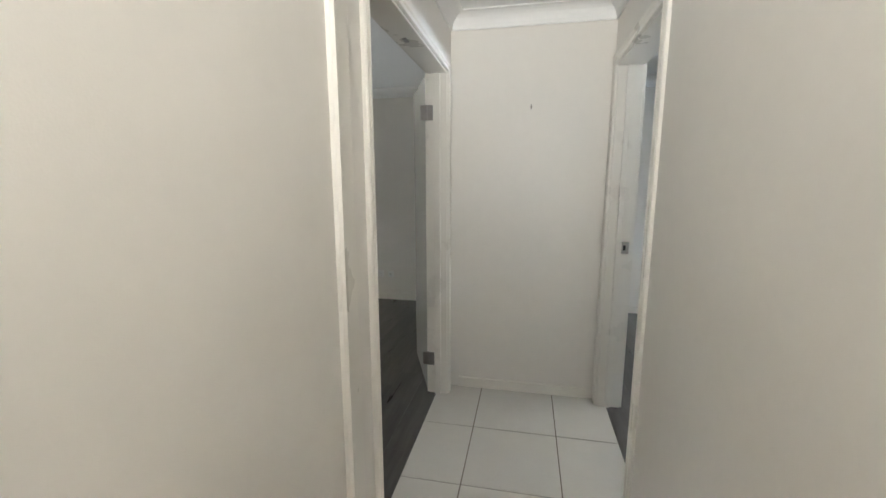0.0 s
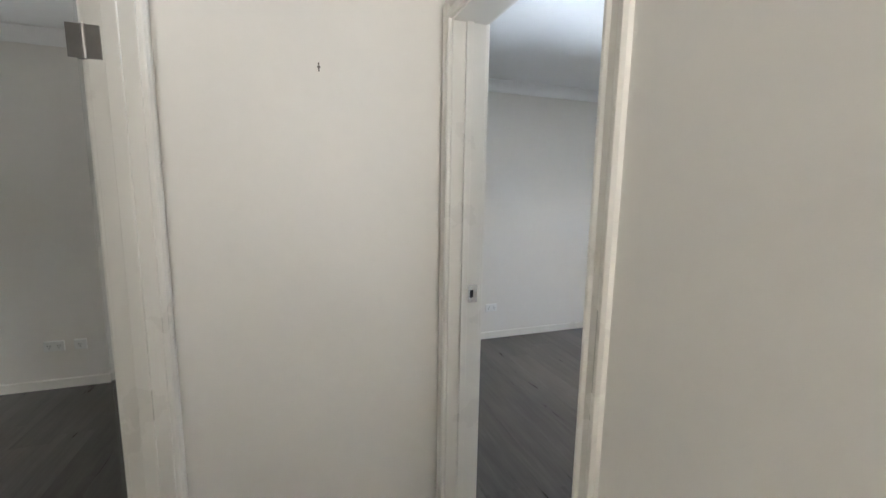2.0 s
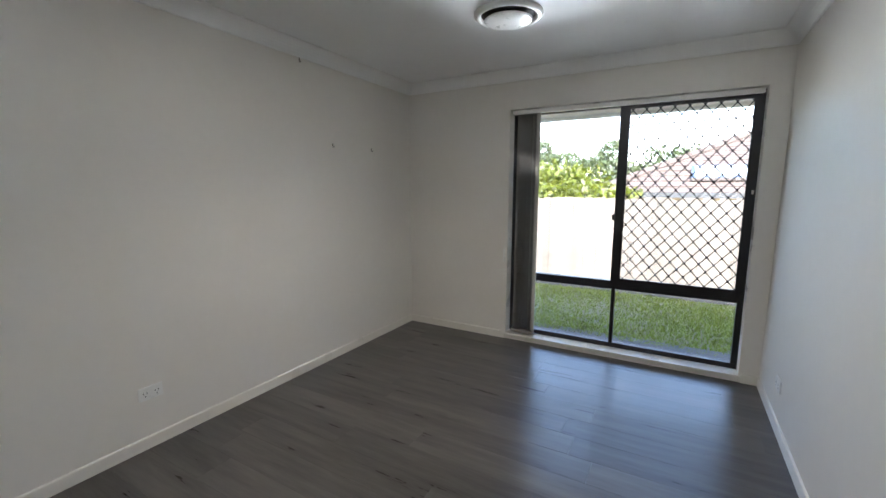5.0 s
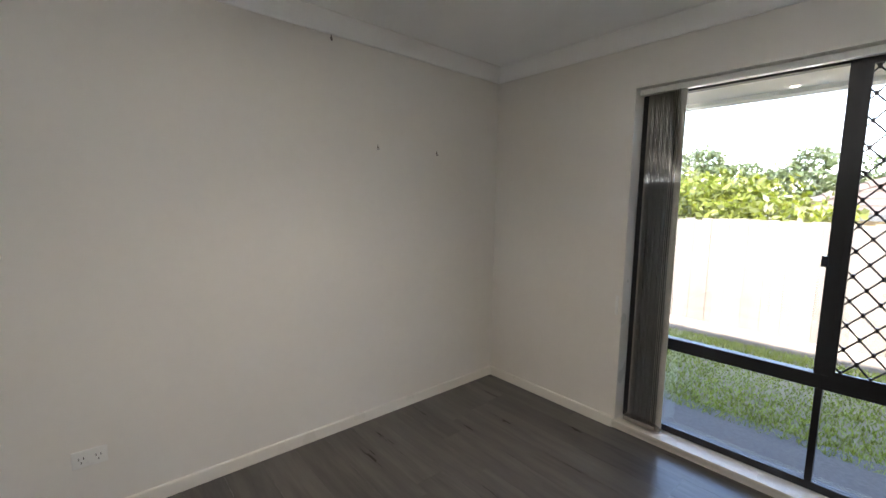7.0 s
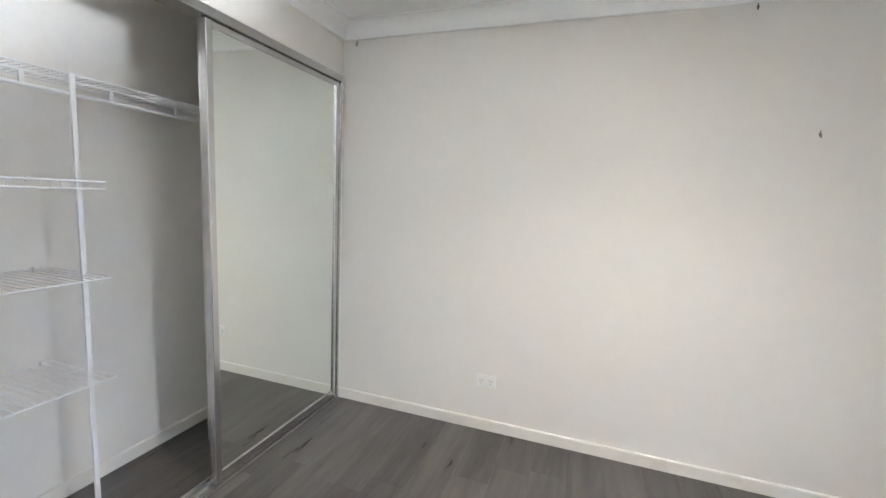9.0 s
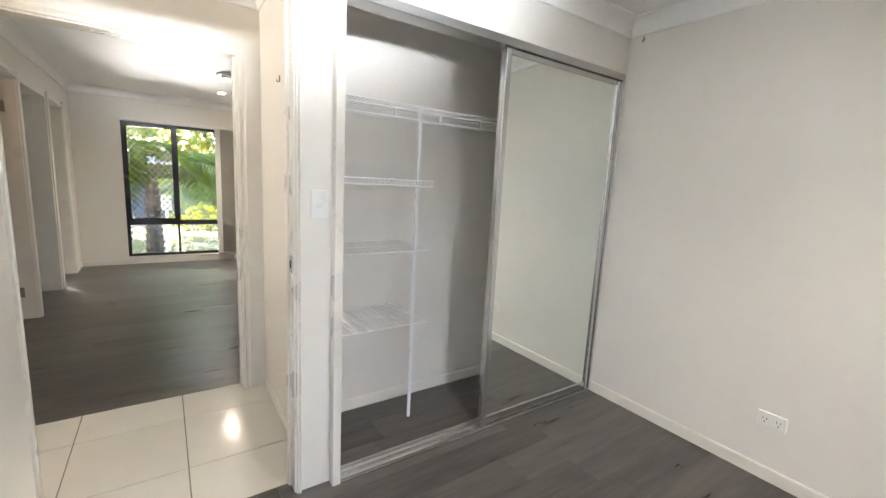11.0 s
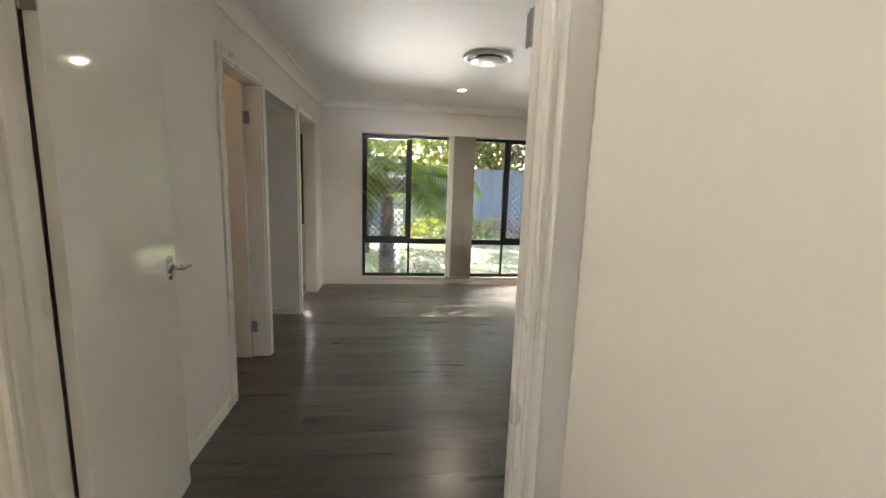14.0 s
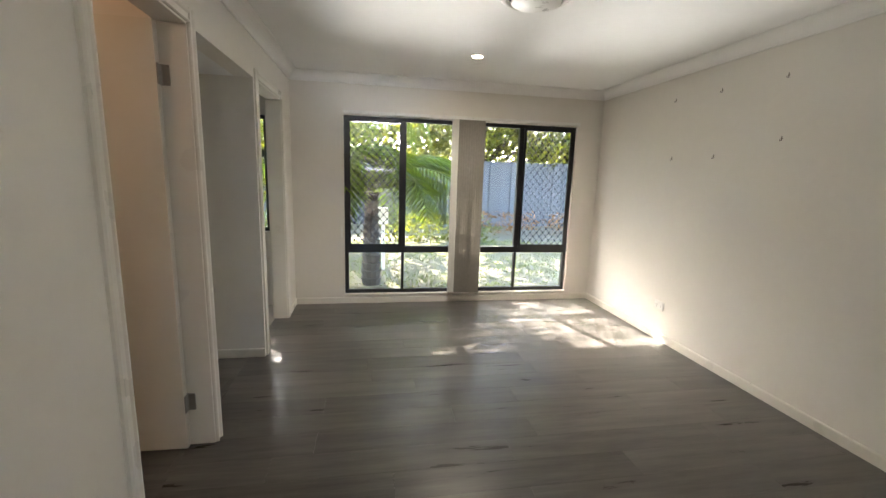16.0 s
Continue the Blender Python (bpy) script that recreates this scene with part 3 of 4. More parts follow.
# ---------------------------------------------------------------- ceiling fittings
def vent(x, y):
    t = empty("ceiling_vent", (x, y, H))
    tagged(t, "round white ceiling air diffuser with a shadow gap", "air vent")
    part("rim", lathe(bmesh.new(), [(0.20, H + 0.001), (0.20, H - 0.008), (0.185, H - 0.022), (0.168, H - 0.024), (0.160, H - 0.012), (0.158, H + 0.001)], (x, y, 0)), M_PLASTIC, t, "", True)
    part("throat", lathe(bmesh.new(), [(0.157, H - 0.0005), (0.157, H - 0.006), (0.01, H - 0.006), (0.01, H - 0.0005)], (x, y, 0)), M_DARK, t, "dark throat")
    part("disc", lathe(bmesh.new(), [(0.02, H - 0.03), (0.128, H - 0.030), (0.14, H - 0.036), (0.128, H - 0.043), (0.02, H - 0.046)], (x, y, 0)), M_PLASTIC, t, "", True)
    bm = bmesh.new()
    tube(bm, (x, y, H - 0.032), (x, y, H - 0.005), 0.02)
    part("stem", bm, M_PLASTIC, t)


def downlight(x, y, power):
    t = empty("downlight", (x, y, H))
    tagged(t, "small round recessed downlight, switched on", "ceiling light")
    part("trim_ring", lathe(bmesh.new(), [(0.055, H + 0.001), (0.055, H - 0.004), (0.045, H - 0.007), (0.037, H - 0.004), (0.037, H + 0.001)], (x, y, 0)), M_PLASTIC, t, "", True)
    part("lens", lathe(bmesh.new(), [(0.036, H - 0.001), (0.036, H - 0.003), (0.005, H - 0.003), (0.005, H - 0.001)], (x, y, 0)), M_GLOW, t, "glowing lens")
    d = bpy.data.lights.new("downlight_lamp", "SPOT")
    d.energy, d.color, d.spot_size, d.spot_blend, d.shadow_soft_size = power, (1, 0.90, 0.76), radians(130), 1.0, 0.03
    ob = new("downlight_lamp", d)
    ob.matrix_world = look((x, y, H - 0.012), (x, y, 0))


vent(3.08, 1.755), vent(-2.87, 1.51)
downlight(2.43, 1.787, 7), downlight(-4.08, 1.485, 6)


# ---------------------------------------------------------------- wall fittings
def plate(name, centre, normal, w, h, label, category, slots=0, rocker=0):
    c, n = Vector(centre), Vector(normal)
    t = empty(name, centre)
    tagged(t, label, category)
    u = Vector((0, 0, 1)).cross(n)

    def bx(du0, du1, dz0, dz1, d0, d1, bev):
        p, q = c + u * du0 + n * d0, c + u * du1 + n * d1
        return boxes((min(p.x, q.x), max(p.x, q.x), min(p.y, q.y), max(p.y, q.y), c.z + dz0, c.z + dz1), bevel=bev)
    part("cover", bx(-w / 2, w / 2, -h / 2, h / 2, -0.001, 0.009, 0.003), M_PLASTIC, t)
    for i in range(slots):
        o = (i - (slots - 1) / 2) * w * 0.48
        for k, (du, dz) in enumerate(((-0.008, 0.004), (0.008, 0.004), (0, -0.014))):
            part("pin_slot", bx(o + du - 0.0015, o + du + 0.0015, dz - 0.005, dz + 0.005, 0.008, 0.0096, 0), M_DARK, t)
        part("rocker", bx(o - 0.006, o + 0.006, h * 0.24, h * 0.40, 0.008, 0.012, 0.001), M_PLASTIC, t)
    for i in range(rocker):
        o = (i - (rocker - 1) / 2) * 0.03
        part("rocker", bx(-0.009, 0.009, o - 0.011, o + 0.011, 0.008, 0.0135, 0.002), M_PLASTIC, t)


plate("power_outlet", (1.69, 3.225, 0.314), (0, -1, 0), 0.118, 0.074, "white double power outlet low on the bedroom wall", "outlet", 2)
plate("power_outlet", (3.62, 0.22, 0.27), (0, 1, 0), 0.118, 0.074, "white double power outlet beside the bedroom window", "outlet", 2)
plate("power_outlet", (-1.70, 3.225, 0.315), (0, -1, 0), 0.118, 0.074, "white double power outlet low on the lounge wall", "outlet", 2)
plate("data_outlet", (-1.55, 3.225, 0.315), (0, -1, 0), 0.074, 0.074, "white single aerial outlet on the lounge wall", "outlet", 1)
plate("power_outlet", (-3.768, 3.225, 0.324), (0, -1, 0), 0.118, 0.074, "white power outlet near the lounge window", "outlet", 2)
plate("light_switch", (BW, 1.311, 1.277), (1, 0, 0), 0.072, 0.116, "white light switch beside the bedroom door", "switch", 0, 1)


def wall_hook(centre, normal, size=0.024):
    c, n = Vector(centre), Vector(normal)
    bm = bmesh.new()
    u = Vector((0, 0, 1)).cross(n)
    tube(bm, c, c + n * 0.004, size * 0.22, seg=10)
    tube(bm, c + n * 0.003 + Vector((0, 0, size * 0.6)), c + n * 0.003 - Vector((0, 0, size * 0.6)), size * 0.10, seg=8)
    tube(bm, c + n * 0.003 - Vector((0, 0, size * 0.55)), c + n * 0.014 - Vector((0, 0, size * 0.7)), size * 0.09, seg=8)
    tube(bm, c + n * 0.014 - Vector((0, 0, size * 0.7)), c + n * 0.018 - Vector((0, 0, size * 0.3)), size * 0.09, seg=8)
    tagged(part("wall_hook", bm, M_HOOK), "small dark metal picture hook on the wall", "hook", "picture hooks")


wall_hook((0.027, END, 1.865), (0, -1, 0))
for x, z in ((3.124, 1.746), (3.594, 1.748), (2.826, 2.309), (0.764, 2.303), (-2.881, 2.124), (-3.391, 2.128), (-2.859, 1.733), (-3.877, 2.135), (-3.388, 1.641), (-3.843, 1.641)):
    wall_hook((x, 3.225, z), (0, -1, 0))

# ---------------------------------------------------------------- closet
trim = empty("closet_frame", (CF, 2.3, 0))
structure(trim, "white painted closet jamb and pelmet", "closet frame")
part("jamb", boxes((0.575, CF + 0.004, 1.362, 1.399, 0, 2.16), bevel=0.003), M_TRIM, trim)
part("top_track", boxes((0.58, CF + 0.006, 1.40, 3.21, 2.075, 2.115), bevel=0.002), M_ALU, trim, "aluminium sliding door top track")
part("bottom_track", boxes((0.572, 0.676, 1.40, 3.21, 0.004, 0.012), (0.584, 0.588, 1.40, 3.21, 0.012, 0.022), (0.624, 0.628, 1.40, 3.21, 0.012, 0.022), (0.668, 0.672, 1.40, 3.21, 0.012, 0.022)), M_ALU, trim, "aluminium sliding door bottom track")
part("end_channel", boxes((0.592, 0.672, 3.195, 3.212, 0.02, 2.08)), M_ALU, trim, "aluminium end channel")


def sliding_door(x, y0, y1, label):
    t = empty("sliding_mirror_door", (x, (y0 + y1) / 2, 0.02))
    tagged(t, label, "sliding door")
    z0, z1, w = 0.022, 2.072, 0.034
    for a, b in ((y0, y0 + w), (y1 - w, y1)):
        part("stile", boxes((x - 0.012, x + 0.014, a, b, z0, z1), bevel=0.004), M_ALU, t, "polished aluminium stile")
    for a, b in ((z0, z0 + 0.05), (z1 - 0.028, z1)):
        part("rail", boxes((x - 0.01, x + 0.01, y0 + w, y1 - w, a, b), bevel=0.003), M_ALU, t, "aluminium rail")
    part("mirror", boxes((x - 0.003, x + 0.003, y0 + w - 0.004, y1 - w + 0.004, z0 + 0.046, z1 - 0.024)), M_MIRROR, t, "clear silver mirror panel")


sliding_door(0.650, 2.235, 3.195, "mirrored sliding closet door in an aluminium frame")
sliding_door(0.606, 2.255, 3.20, "second mirrored sliding door stacked behind the first")


def wire_shelf(z, y0, y1, x0, x1, label, lip=True, rod=False):
    t = empty("wire_shelf", (x0, (y0 + y1) / 2, z))
    tagged(t, label, "shelf", "closet shelves")
    bm = bmesh.new()
    n = int((y1 - y0) / 0.027)
    for i in range(n + 1):
        y = y0 + (y1 - y0) * i / n
        tube(bm, (x0, y, z), (x1, y, z), 0.0016, seg=5)
        if lip:
            tube(bm, (x1, y, z), (x1 + 0.002, y, z - 0.028), 0.0016, seg=5)
    part("wire_grid", bm, M_WIRE, t)
    for x, zz, r in ((x0, z - 0.003, 0.003), ((x0 + x1) / 2, z - 0.004, 0.003), (x1, z - 0.003, 0.0038), *(((x1 + 0.002, z - 0.03, 0.0038),) if lip else ())):
        bm = bmesh.new()
        tube(bm, (x, y0, zz), (x, y1, zz), r, seg=8)
        part("rail_wire", bm, M_WIRE, t)
    if rod:
        bm = bmesh.new()
        tube(bm, (x1 + 0.002, y0, z - 0.075), (x1 + 0.002, y1, z - 0.075), 0.007, seg=10)
        part("hanging_rod", bm, M_WIRE, t)
        for i in range(int((y1 - y0) / 0.28) + 1):
            y = y0 + 0.10 + i * 0.28
            if y < y1:
                part("rod_hanger", boxes((x1 - 0.003, x1 + 0.007, y - 0.007, y + 0.007, z - 0.08, z - 0.028)), M_WIRE, t)
    for y in (y0 + 0.04, y1 - 0.04):
        part("wall_clip", boxes((x0 - 0.004, x0 + 0.012, y - 0.01, y + 0.01, z - 0.012, z + 0.008), bevel=0.002), M_PLASTIC, t)


SX0, SX1 = 0.104, 0.488
wire_shelf(1.785, 1.415, 3.215, SX0, 0.335, "long white wire closet shelf with hanging rod", True, True)
wire_shelf(1.395, 1.415, 1.945, SX0, SX1, "short white wire closet shelf with rod below", True, False)
wire_shelf(1.035, 1.415, 1.945, SX0, SX1, "short white wire closet shelf", False)
wire_shelf(0.64, 1.415, 1.945, SX0, SX1, "short white wire closet shelf near the floor", False)
bm = boxes((0.336, 0.348, 1.930, 1.948, 0.004, 1.785), bevel=0.002)
tagged(part("shelf_upright", bm, M_WIRE), "slim white metal shelf upright standing on the closet floor", "shelf support")
bm = bmesh.new()
tube(bm, (0.33, 2.72, 1.775), (0.104, 2.72, 1.40), 0.006, seg=8)
tagged(part("shelf_brace", bm, M_WIRE), "diagonal white shelf brace on the closet wall", "shelf support")

# ---------------------------------------------------------------- outdoors
GZ = -0.30
structure(part("ground", boxes((-400, 400, -400, 400, GZ - 0.3, GZ)), M_GROUND), "earth and mown lawn ground", "ground")
bm = bmesh.new()
structure(part("gravel_strip", boxes((4.45, 5.66, -6, 9, GZ, GZ + 0.02)), M_GRAVEL), "dark gravel strip along the house wall", "gravel")


def grass(name, x0, x1, y0, y1, n, h, seed):
    rng = np.random.default_rng(seed)
    p = np.stack([rng.uniform(x0, x1, n), rng.uniform(y0, y1, n), np.full(n, GZ)], 1)
    a = rng.uniform(0, math.tau, n)
    w = rng.uniform(0.004, 0.009, n)
    hh = h * rng.uniform(0.4, 1.0, n) * (0.75 + 0.35 * np.sin(p[:, 0] * 2.1) * np.cos(p[:, 1] * 1.7))
    d = np.stack([np.cos(a), np.sin(a), 0 * a], 1)
    lean = np.stack([rng.normal(0, 0.5, n) * hh, rng.normal(0, 0.5, n) * hh, hh], 1)
    v = np.stack([p - d * w[:, None], p + d * w[:, None], p + lean], 1).reshape(-1, 3)
    me = bpy.data.meshes.new(name)
    me.from_pydata(v.tolist(), [], np.arange(3 * n).reshape(-1, 3).tolist())
    me.materials.append(M_GRASS)
    return tagged(new(name, me), "short mown green lawn grass", "grass", kind="stuff")


grass("lawn_grass", 5.5, 7.85, -2.5, 7.0, 60000, 0.075, 1)
grass("lawn_grass", -11.5, -5.4, -4.0, 6.5, 38000, 0.05, 2)


def leaf_cloud(name, blobs, n, size, mat, seed, aspect=0.5, parent=None):
    """Many small leaves spread unevenly through a few lobes."""
    rng = np.random.default_rng(seed)
    vs = []
    w = np.array([b[3] * b[4] * b[5] for b in blobs]) ** 0.66
    which = rng.choice(len(blobs), n, p=w / w.sum())
    for k in which:
        cx, cy, cz, rx, ry, rz = blobs[k]
        q = rng.normal(size=3)
        q /= np.linalg.norm(q)
        rad = rng.uniform(0.45, 1.0) ** 0.6 * (1 + 0.22 * math.sin(7 * q[0] + k) * math.sin(6 * q[1] + 2 * k) + 0.15 * math.sin(11 * q[2] + k))
        c = np.array((cx + q[0] * rx * rad, cy + q[1] * ry * rad, cz + q[2] * rz * rad))
        u = rng.normal(size=3)
        u /= np.linalg.norm(u)
        v = np.cross(u, rng.normal(size=3))
        v /= np.linalg.norm(v)
        s = size * rng.uniform(0.6, 1.3)
        vs += [c - u * s, c + v * s * aspect, c + u * s, c - v * s * aspect]
    me = bpy.data.meshes.new(name)
    me.from_pydata([tuple(p) for p in vs], [], np.arange(4 * n).reshape(-1, 4).tolist())
    me.materials.append(mat)
    ob = new(name, me)
    ob.parent = parent
    return ob


def tree(name, x, y, z, h, blobs, n, size, mat, seed, label, trunk=0.12):
    t = empty(name, (x, y, z))
    tagged(t, label, "tree")
    bm = bmesh.new()
    rng = random.Random(seed)
    tube(bm, (0, 0, -0.2), (0.1, 0.05, h * 0.55), trunk, trunk * 0.6, seg=10)
    for b in blobs:
        tube(bm, (0.1, 0.05, h * 0.5), (b[0], b[1], b[2]), trunk * 0.5, trunk * 0.12, seg=7)
    local("trunk", bm, M_BARK, t)
    leaf_cloud("crown", blobs, n, size, mat, seed, parent=t)
    return t


def palm(x, y, h, n, length, seed, label, r=0.13, lean=(0.1, 0.0), first=0.0, low=0.3):
    rng = random.Random(seed)
    t = empty("palm_tree", (x, y, GZ))
    tagged(t, label, "palm tree")
    bm = bmesh.new()
    k = max(4, int(h / 0.12))
    for i in range(k):
        a, b = i / k, (i + 1) / k
        rr = r * (1.25 - 0.45 * a)
        tube(bm, (lean[0] * a * a, lean[1] * a * a, h * a), (lean[0] * b * b, lean[1] * b * b, h * b), rr * 0.9, rr * 1.12, seg=12)
    local("trunk", bm, M_BARK, t, "dark ringed palm trunk")
    top = Vector((lean[0], lean[1], h))
    for f in range(n):
        az = first + f * 2.399 + rng.uniform(-0.2, 0.2)
        up = rng.uniform(low, 1.35)
        L = length * rng.uniform(0.8, 1.1)
        out = Vector((math.cos(az), math.sin(az), 0))
        pts, p, ang = [], top.copy(), up
        for i in range(15):
            pts.append(p.copy())
            p = p + (out * math.cos(ang) + Vector((0, 0, math.sin(ang)))) * (L / 14)
            ang -= 0.155
        bm = bmesh.new()
        for a, b in zip(pts, pts[1:]):
            tube(bm, a, b, 0.011, 0.009, seg=5)
        side = out.cross(Vector((0, 0, 1))).normalized()
        for i in range(2, 38):
            s = i / 38 * 13.99
            j = int(s)
            base = pts[j].lerp(pts[min(14, j + 1)], s - j)
            fwd = (pts[min(14, j + 1)] - pts[j]).normalized() if j < 14 else out
            ll = 0.42 * L / 1.8 * math.sin(math.pi * (0.12 + 0.83 * i / 38)) + 0.05
            for sg in (-1, 1):
                d = (side * sg * 0.85 + fwd * 0.55 + Vector((0, 0, -0.18 + rng.uniform(-0.12, 0.08)))).normalized()
                wv = fwd * 0.016
                tip = base + d * ll + Vector((0, 0, -0.12 * ll))
                mid = base + d * ll * 0.5
                q = [bm.verts.new(v) for v in (base - wv * 0.6, base + wv * 0.6, mid + wv, tip, mid - wv)]
                bm.faces.new(q)
        local("frond", bm, M_PALM, t)
    return t


def fence(name, x, y0, y1, z0, z1, w, mat, label, back=1, vary=0.02):
    t = empty(name, (x, (y0 + y1) / 2, z0))
    tagged(t, label, "fence")
    rng = random.Random(5)
    bm = boxes((-0.009, 0.009, -w / 2 - 0.006, w / 2 + 0.006, 0, z1 - z0), bevel=0.0)
    first = None
    n = int((y1 - y0) / w)
    me = bpy.data.meshes.new("paling")
    bm.to_mesh(me)
    bm.free()
    me.materials.append(mat)
    for i in range(n):
        ob = new("paling", me)
        ob.parent = t
        ob.matrix_basis = pose(rng.uniform(-0.006, 0.006) + (0.014 if i % 2 else 0) * back, y0 + (i + 0.5) * w - (y0 + y1) / 2, rng.uniform(-vary, vary), 0, rng.uniform(-0.4, 0.4), rng.uniform(-1.5, 1.5))
    for z in (0.35, (z1 - z0) - 0.3):
        local("rail", boxes((0.03 * back - 0.02, 0.03 * back + 0.02, -(y1 - y0) / 2, (y1 - y0) / 2, z, z + 0.08)), mat, t)
    return t


# east side yard
f = fence("paling_fence", 7.95, -2.0, 10.0, GZ + 0.16, 1.25, 0.10, M_PALING, "sun-bleached timber paling fence on a dark sleeper")
local("sleeper", boxes((-0.06, -0.015, -6, 6, -0.17, 0.02), bevel=0.006), M_SLEEPER, f, "dark weathered timber sleeper")

# neighbouring house beyond the fence
nb = empty("neighbour_house", (18, -3.5, -1.3))
tagged(nb, "neighbouring house with a brown tiled hip roof", "house")
part("wall", boxes((13.6, 27.5, -12.0, 2.4, -1.4, 1.2)), M_BRICK, nb)
EX, EY, EZ, PITCH = 13.0, 3.0, 1.30, 0.45
run = 6.4
bm = bmesh.new()
n = 19
for i in range(n):
    a, b = run * i / n, run * (i + 1) / n
    za, zb, up = EZ + a * PITCH, EZ + b * PITCH, 0.035
    # west slope, then north slope: each course stands proud of the one above
    for q in (((EX + a, EY - a, za + up), (EX + a, -13.0, za + up), (EX + b, -13.0, zb), (EX + b, EY - b, zb)),
              ((EX + a, EY - a, za + up), (EX + b, EY - b, zb), (29.0 - b, EY - b, zb), (29.0 - a, EY - a, za + up)),
              ((EX + a, EY - a, za), (EX + a, -13.0, za), (EX + a, -13.0, za + up), (EX + a, EY - a, za + up))):
        bm.faces.new([bm.verts.new(v) for v in q])
part("roof", bm, M_ROOFT, nb, "brown concrete tile hip roof")
bm = bmesh.new()
for i in range(22):
    a, b = run * i / 22, run * (i + 1) / 22
    tube(bm, (EX + a, EY - a, EZ + a * PITCH + 0.05), (EX + b, EY - b, EZ + b * PITCH + 0.03), 0.11, 0.10, seg=8)
part("hip_capping", bm, M_ROOFT, nb)
part("gutter", boxes((EX - 0.13, EX + 0.02, -13, EY + 0.1, EZ - 0.12, EZ + 0.02), (EX - 0.13, 29, EY - 0.02, EY + 0.1, EZ - 0.12, EZ + 0.02)), M_GUTTER, nb, "dark metal gutter")
part("soffit", boxes((EX, EX + 0.62, -13, EY, EZ - 0.10, EZ - 0.08)), M_EAVE, nb, "pale soffit lining")
bm = bmesh.new()
box(bm, -0.45, 0.45, -0.75, 0.75, 0.0, 0.10, bevel=0.02)
sk = part("skylight", bm, M_ALU, None, "silver framed roof skylight")
sk.parent = nb
sk.matrix_basis = Matrix.Translation((-18, 3.5, 1.3)) @ pose(14.0, -0.15, EZ + 1.0 * PITCH + 0.05, 0, -24.2, 0)
bm = boxes((-0.36, 0.36, -0.66, 0.66, 0.1, 0.112))
gl = part("skylight_pane", bm, material("skylight_glass", (0.35, 0.42, 0.48), 0.06, var=0.05, spec=0.8), None, "pale glass pane")
gl.parent = nb
gl.matrix_basis = sk.matrix_basis

# bushes and gum trees beyond the fence
tree("shrub", 11.4, 3.9, -0.8, 1.6, [(0, 0, 2.0, 1.5, 1.6, 0.9), (0.4, 2.0, 1.8, 1.4, 1.5, 0.9), (-0.3, -1.4, 1.7, 0.9, 1.0, 0.8), (0.6, 1.0, 2.5, 0.9, 1.0, 0.6)], 9000, 0.075, M_BUSH, 11, "dense yellow-green leafy shrub behind the fence")
tree("shrub", 14.2, 6.6, -0.8, 1.7, [(0, 0, 2.1, 1.7, 1.9, 1.1), (0, 2.6, 1.9, 1.5, 1.8, 1.0), (0.3, -1.8, 2.2, 1.3, 1.2, 0.9)], 8000, 0.085, M_BUSH, 12, "bushy yellow-green shrub in the next garden")
tree("gum_tree", 38, 11, -3.2, 7.0, [(0, 0, 6.2, 3.0, 3.2, 1.7), (2, 4.5, 5.6, 2.5, 2.8, 1.7), (-1, -4.2, 5.8, 2.6, 2.6, 1.6), (0, 1.5, 8.0, 1.7, 1.6, 1.0), (0, -5, 7.6, 1.2, 1.3, 0.9), (1, 6, 7.4, 1.4, 1.3, 1.0)], 9000, 0.19, M_GUM, 13, "hazy grey-green gum tree on the skyline", 0.3)
tree("gum_tree", 40, 1.0, -3.0, 7.0, [(0, 0, 6.0, 3.0, 3.6, 2.0), (1, -5, 6.6, 2.8, 3.2, 2.0), (0, 4.0, 5.0, 2.4, 2.6, 1.7), (0, -9, 7.0, 2.8, 3.0, 2.0)], 9000, 0.19, M_GUM, 14, "broad green gum tree above the neighbouring roof", 0.3)
tree("gum_tree", 36, 22, -2.6, 6.0, [(0, 0, 5.0, 3.0, 4.2, 1.8), (1, 5, 4.6, 2.5, 3.2, 1.5), (0, -5, 5.2, 2.5, 3.2, 1.6)], 7000, 0.19, M_GUM, 15, "grey-green gum tree in the distance", 0.3)

# west garden
fence("grey_fence", -15.0, -8.0, 14.0, GZ, 2.0, 0.20, M_PALING_W, "weathered grey timber fence at the end of the garden", -1, 0.03)
palm(-7.0, 0.62, 1.45, 28, 2.2, 21, "young feathery palm with a stout dark trunk beside the window", 0.12, (0.05, 0.0))
# fronds of these two hang into view; trunks stay unseen, placed to dapple sunlight
palm(-8.9, -0.9, 4.1, 26, 2.6, 22, "tall feathery palm overhanging the garden, placed to dapple the sun", 0.12, (0.1, 0.1), 0.7, -0.1)
palm(-9.4, 0.0, 3.4, 22, 2.5, 23, "sunlit feathery palm in the garden, placed to dapple the light", 0.12, (0.0, 0.1), 0.3, -0.1)
tree("garden_tree", -12.8, -2.2, GZ, 3.2, [(0, 0, 3.0, 1.4, 1.8, 1.3), (0.3, 2.3, 3.4, 1.3, 1.4, 1.0), (0, -2.0, 2.6, 1.2, 1.4, 1.3), (0, 0.5, 1.6, 1.0, 1.5, 0.9)], 9000, 0.09, M_BUSH, 31, "leafy yellow-green garden tree")
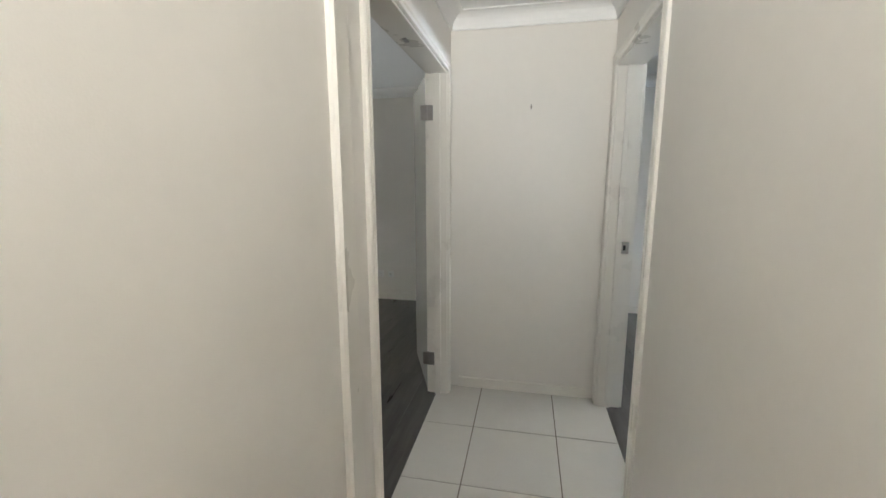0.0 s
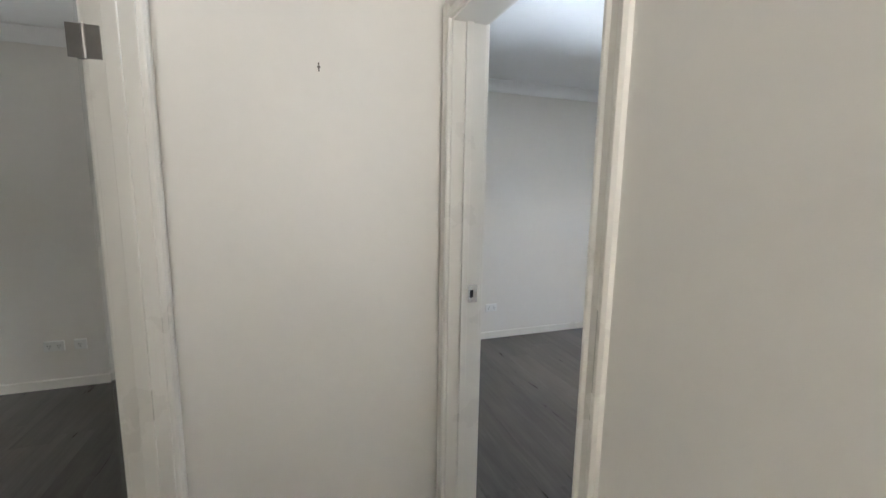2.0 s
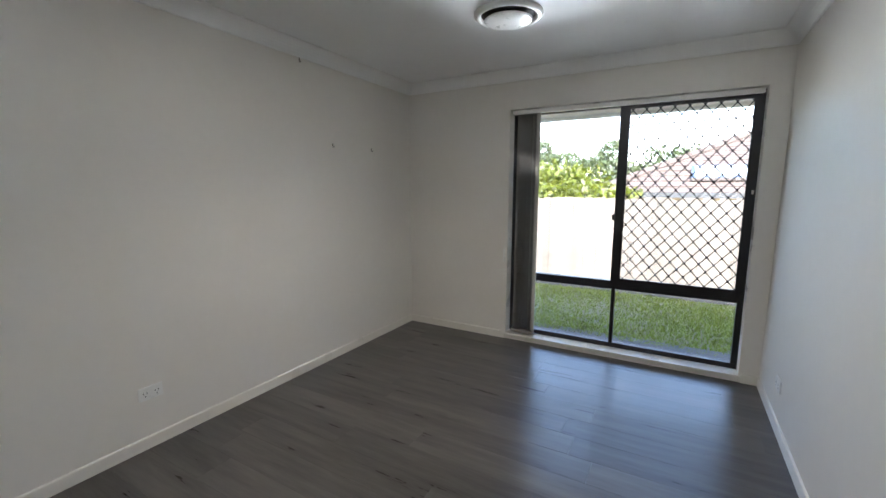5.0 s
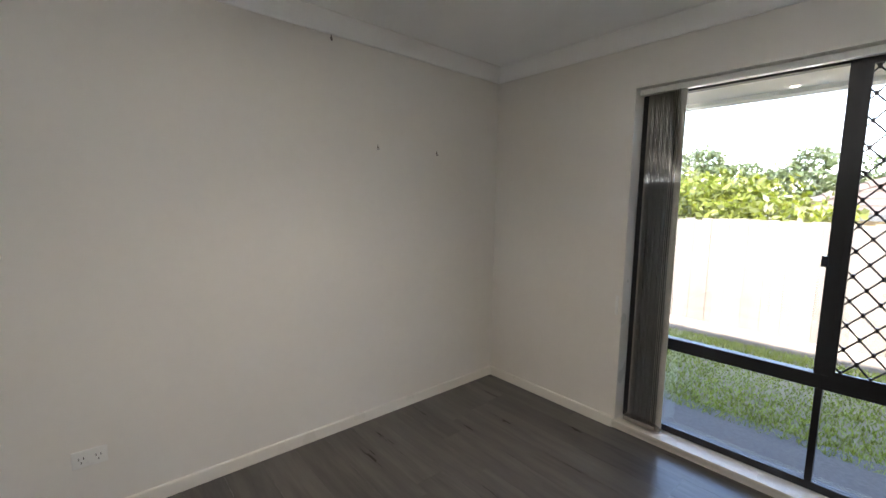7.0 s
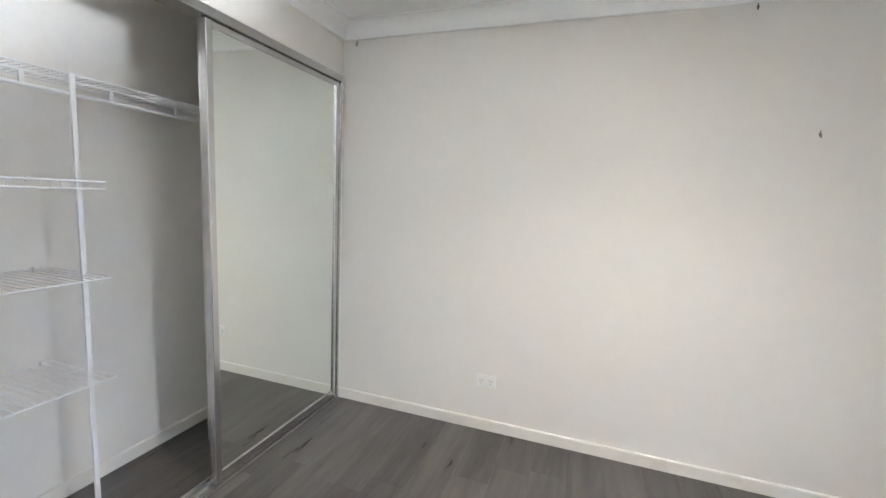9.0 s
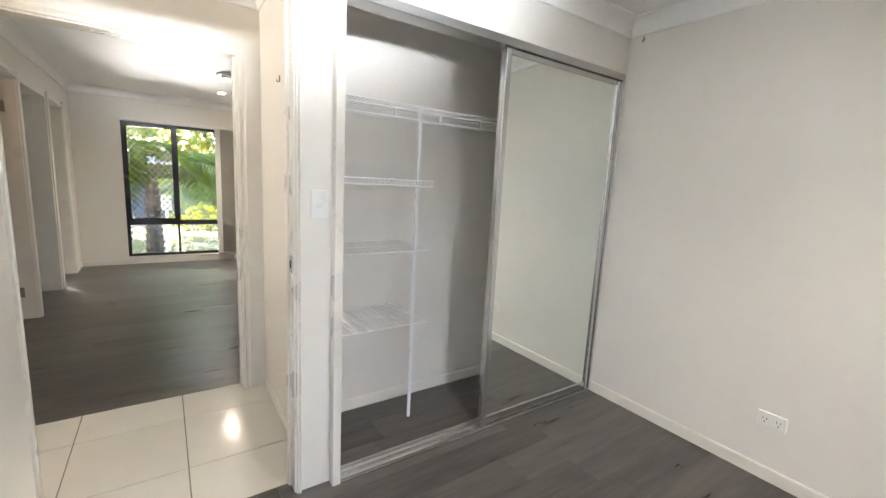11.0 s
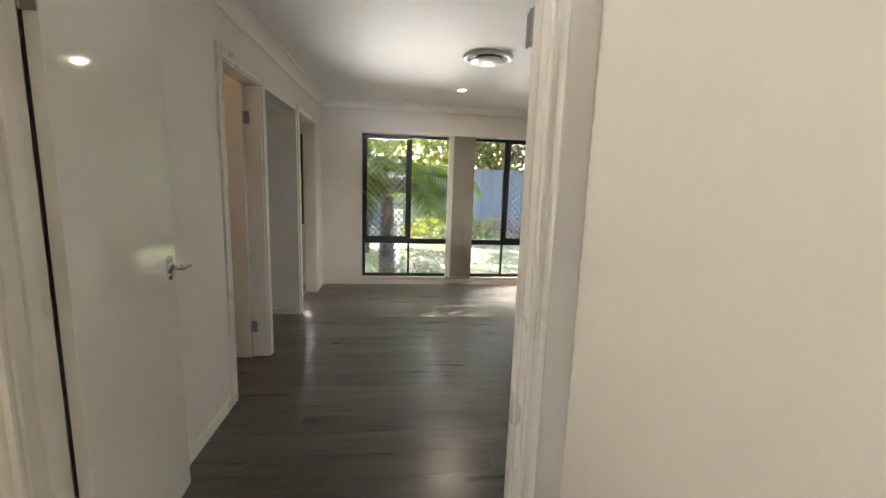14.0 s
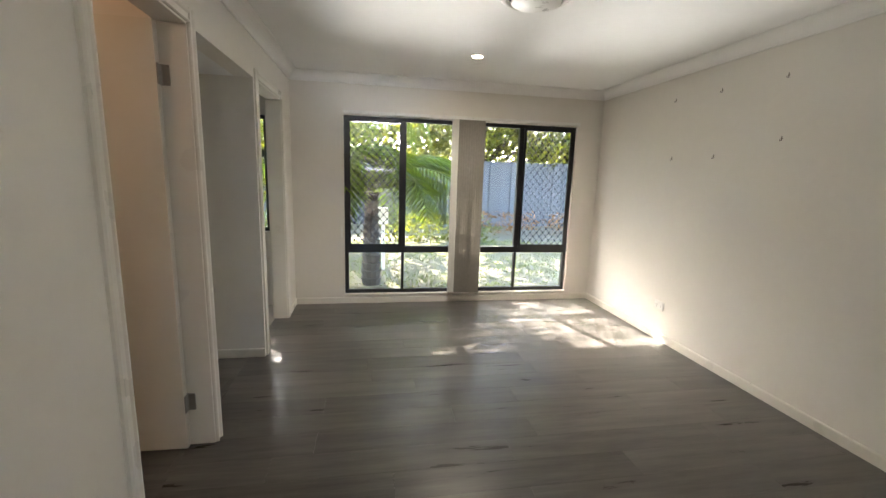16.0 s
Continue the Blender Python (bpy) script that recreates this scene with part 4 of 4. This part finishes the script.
# the six highest lobes sit out of view, added to shade the lawn
tree("garden_tree", -15.9, 4.6, GZ, 3.8, [(0.5, 0, 3.4, 1.4, 1.8, 1.0), (0.7, 2.4, 3.4, 1.4, 1.5, 1.1), (0.8, -1.8, 3.3, 1.3, 1.3, 0.9), (0.5, 4.6, 3.2, 1.4, 1.6, 1.2), (1.2, 0.8, 4.8, 1.6, 2.2, 1.0), (2.6, 1.6, 4.6, 1.5, 2.0, 0.9), (2.2, -1.6, 4.7, 1.3, 1.6, 0.8), (2.0, 0.0, 6.4, 1.9, 2.2, 0.8), (3.2, -3.0, 6.2, 1.8, 2.0, 0.8), (2.6, 2.4, 6.3, 1.6, 1.8, 0.8)], 21000, 0.11, M_BUSH, 32, "leafy tree overhanging the grey fence, its unseen upper crown added for shade")
tree("garden_tree", -18, 3, GZ, 4.0, [(0, 0, 3.6, 2.0, 4.0, 2.2), (0, 7, 3.6, 2.0, 3.8, 2.2), (0, -7, 3.6, 2.0, 4.0, 2.2), (0, 13, 3.4, 2.0, 3.5, 2.0)], 16000, 0.16, M_BUSH, 33, "tall leafy trees beyond the grey fence", 0.2)
t = leaf_cloud("cordyline", [(-12.6, 4.6, 0.1, 0.5, 1.3, 0.35), (-12.9, 7.0, 0.1, 0.5, 1.0, 0.35)], 700, 0.09, M_RED, 41, 0.2)
tagged(t, "low reddish orange border plants along the fence", "plants", kind="stuff")
t = leaf_cloud("hedge_leaves", [(-11.4, 2.4, 0.0, 0.6, 1.6, 0.5), (-10.9, -1.6, 0.0, 0.6, 1.0, 0.6)], 3500, 0.06, M_BUSH, 42, 0.35)
tagged(t, "low leafy green border plants", "plants", kind="stuff")
garden = part("garden_post", boxes((-8.03, -7.97, 0.80, 0.86, GZ, 0.55), (-8.06, -7.94, 0.74, 0.92, 0.55, 0.85), bevel=0.01), M_PLASTIC)
tagged(garden, "white garden light post among the palms", "garden lamp")

# ---------------------------------------------------------------- floors
def floor_planks(name, x0, x1, y0, y1, label, seed):
    t = part(name, boxes((x0, x1, y0, y1, -0.3, 0.0005)), M_UNDER)
    structure(t, label, "floor")
    W, L, g = 0.182, 1.22, 0.0012
    bm = boxes((0, W - g, 0, L - g, 0.0, 0.0035))
    me = bpy.data.meshes.new("plank")
    bm.to_mesh(me)
    bm.free()
    me.materials.append(M_PLANK)
    rng = random.Random(seed)
    x = x0
    while x < x1 - 0.01:
        w = min(W, x1 - x)
        y = y0 - rng.uniform(0, L)
        while y < y1 - 0.01:
            a, b = max(y, y0), min(y + L, y1)
            if b - a > 0.02:
                ob = new("plank", me)
                ob.parent = t
                ob.matrix_basis = Matrix.Translation((x, a, 0.001)) @ Matrix.Diagonal((w / W, (b - a) / L, 1, 1))
            y += L
        x += W


floor_planks("floor_lounge", -5.05, -0.545, -0.31, 3.225, "grey-brown timber look vinyl plank floor", 3)
floor_planks("floor_bedroom", 0.555, 4.21, 0.22, 3.225, "dark grey timber look vinyl plank floor", 4)
floor_planks("floor_closet", 0.10, 0.555, 1.41, 3.22, "dark grey vinyl plank floor inside the closet", 5)
floor_planks("floor_side_rooms", -3.727, -0.59, -2.2, -0.31, "grey-brown vinyl plank floor of the side rooms", 6)
structure(part("floor_laundry", boxes((-5.05, -3.79, -2.2, -0.31, -0.3, 0.003)), M_TILE), "cream tiled laundry floor", "floor")
fl = part("floor_hall", boxes((-0.545, 0.555, -3.1, 1.41, -0.3, 0.001)), M_GROUT)
structure(fl, "cream ceramic tile floor with dark grout", "floor")
T, g = 0.4725, 0.005
xs = [-0.545, -0.247, 0.222, 0.555]
for i in range(10):
    y1, y0 = 1.30 - i * T, max(-3.1, 1.30 - (i + 1) * T)
    for a, b in zip(xs, xs[1:]):
        part("tile", boxes((a + g / 2, b - g / 2, y0 + g / 2, y1 - g / 2, 0.0, 0.004), bevel=0.0012), M_TILE, fl)
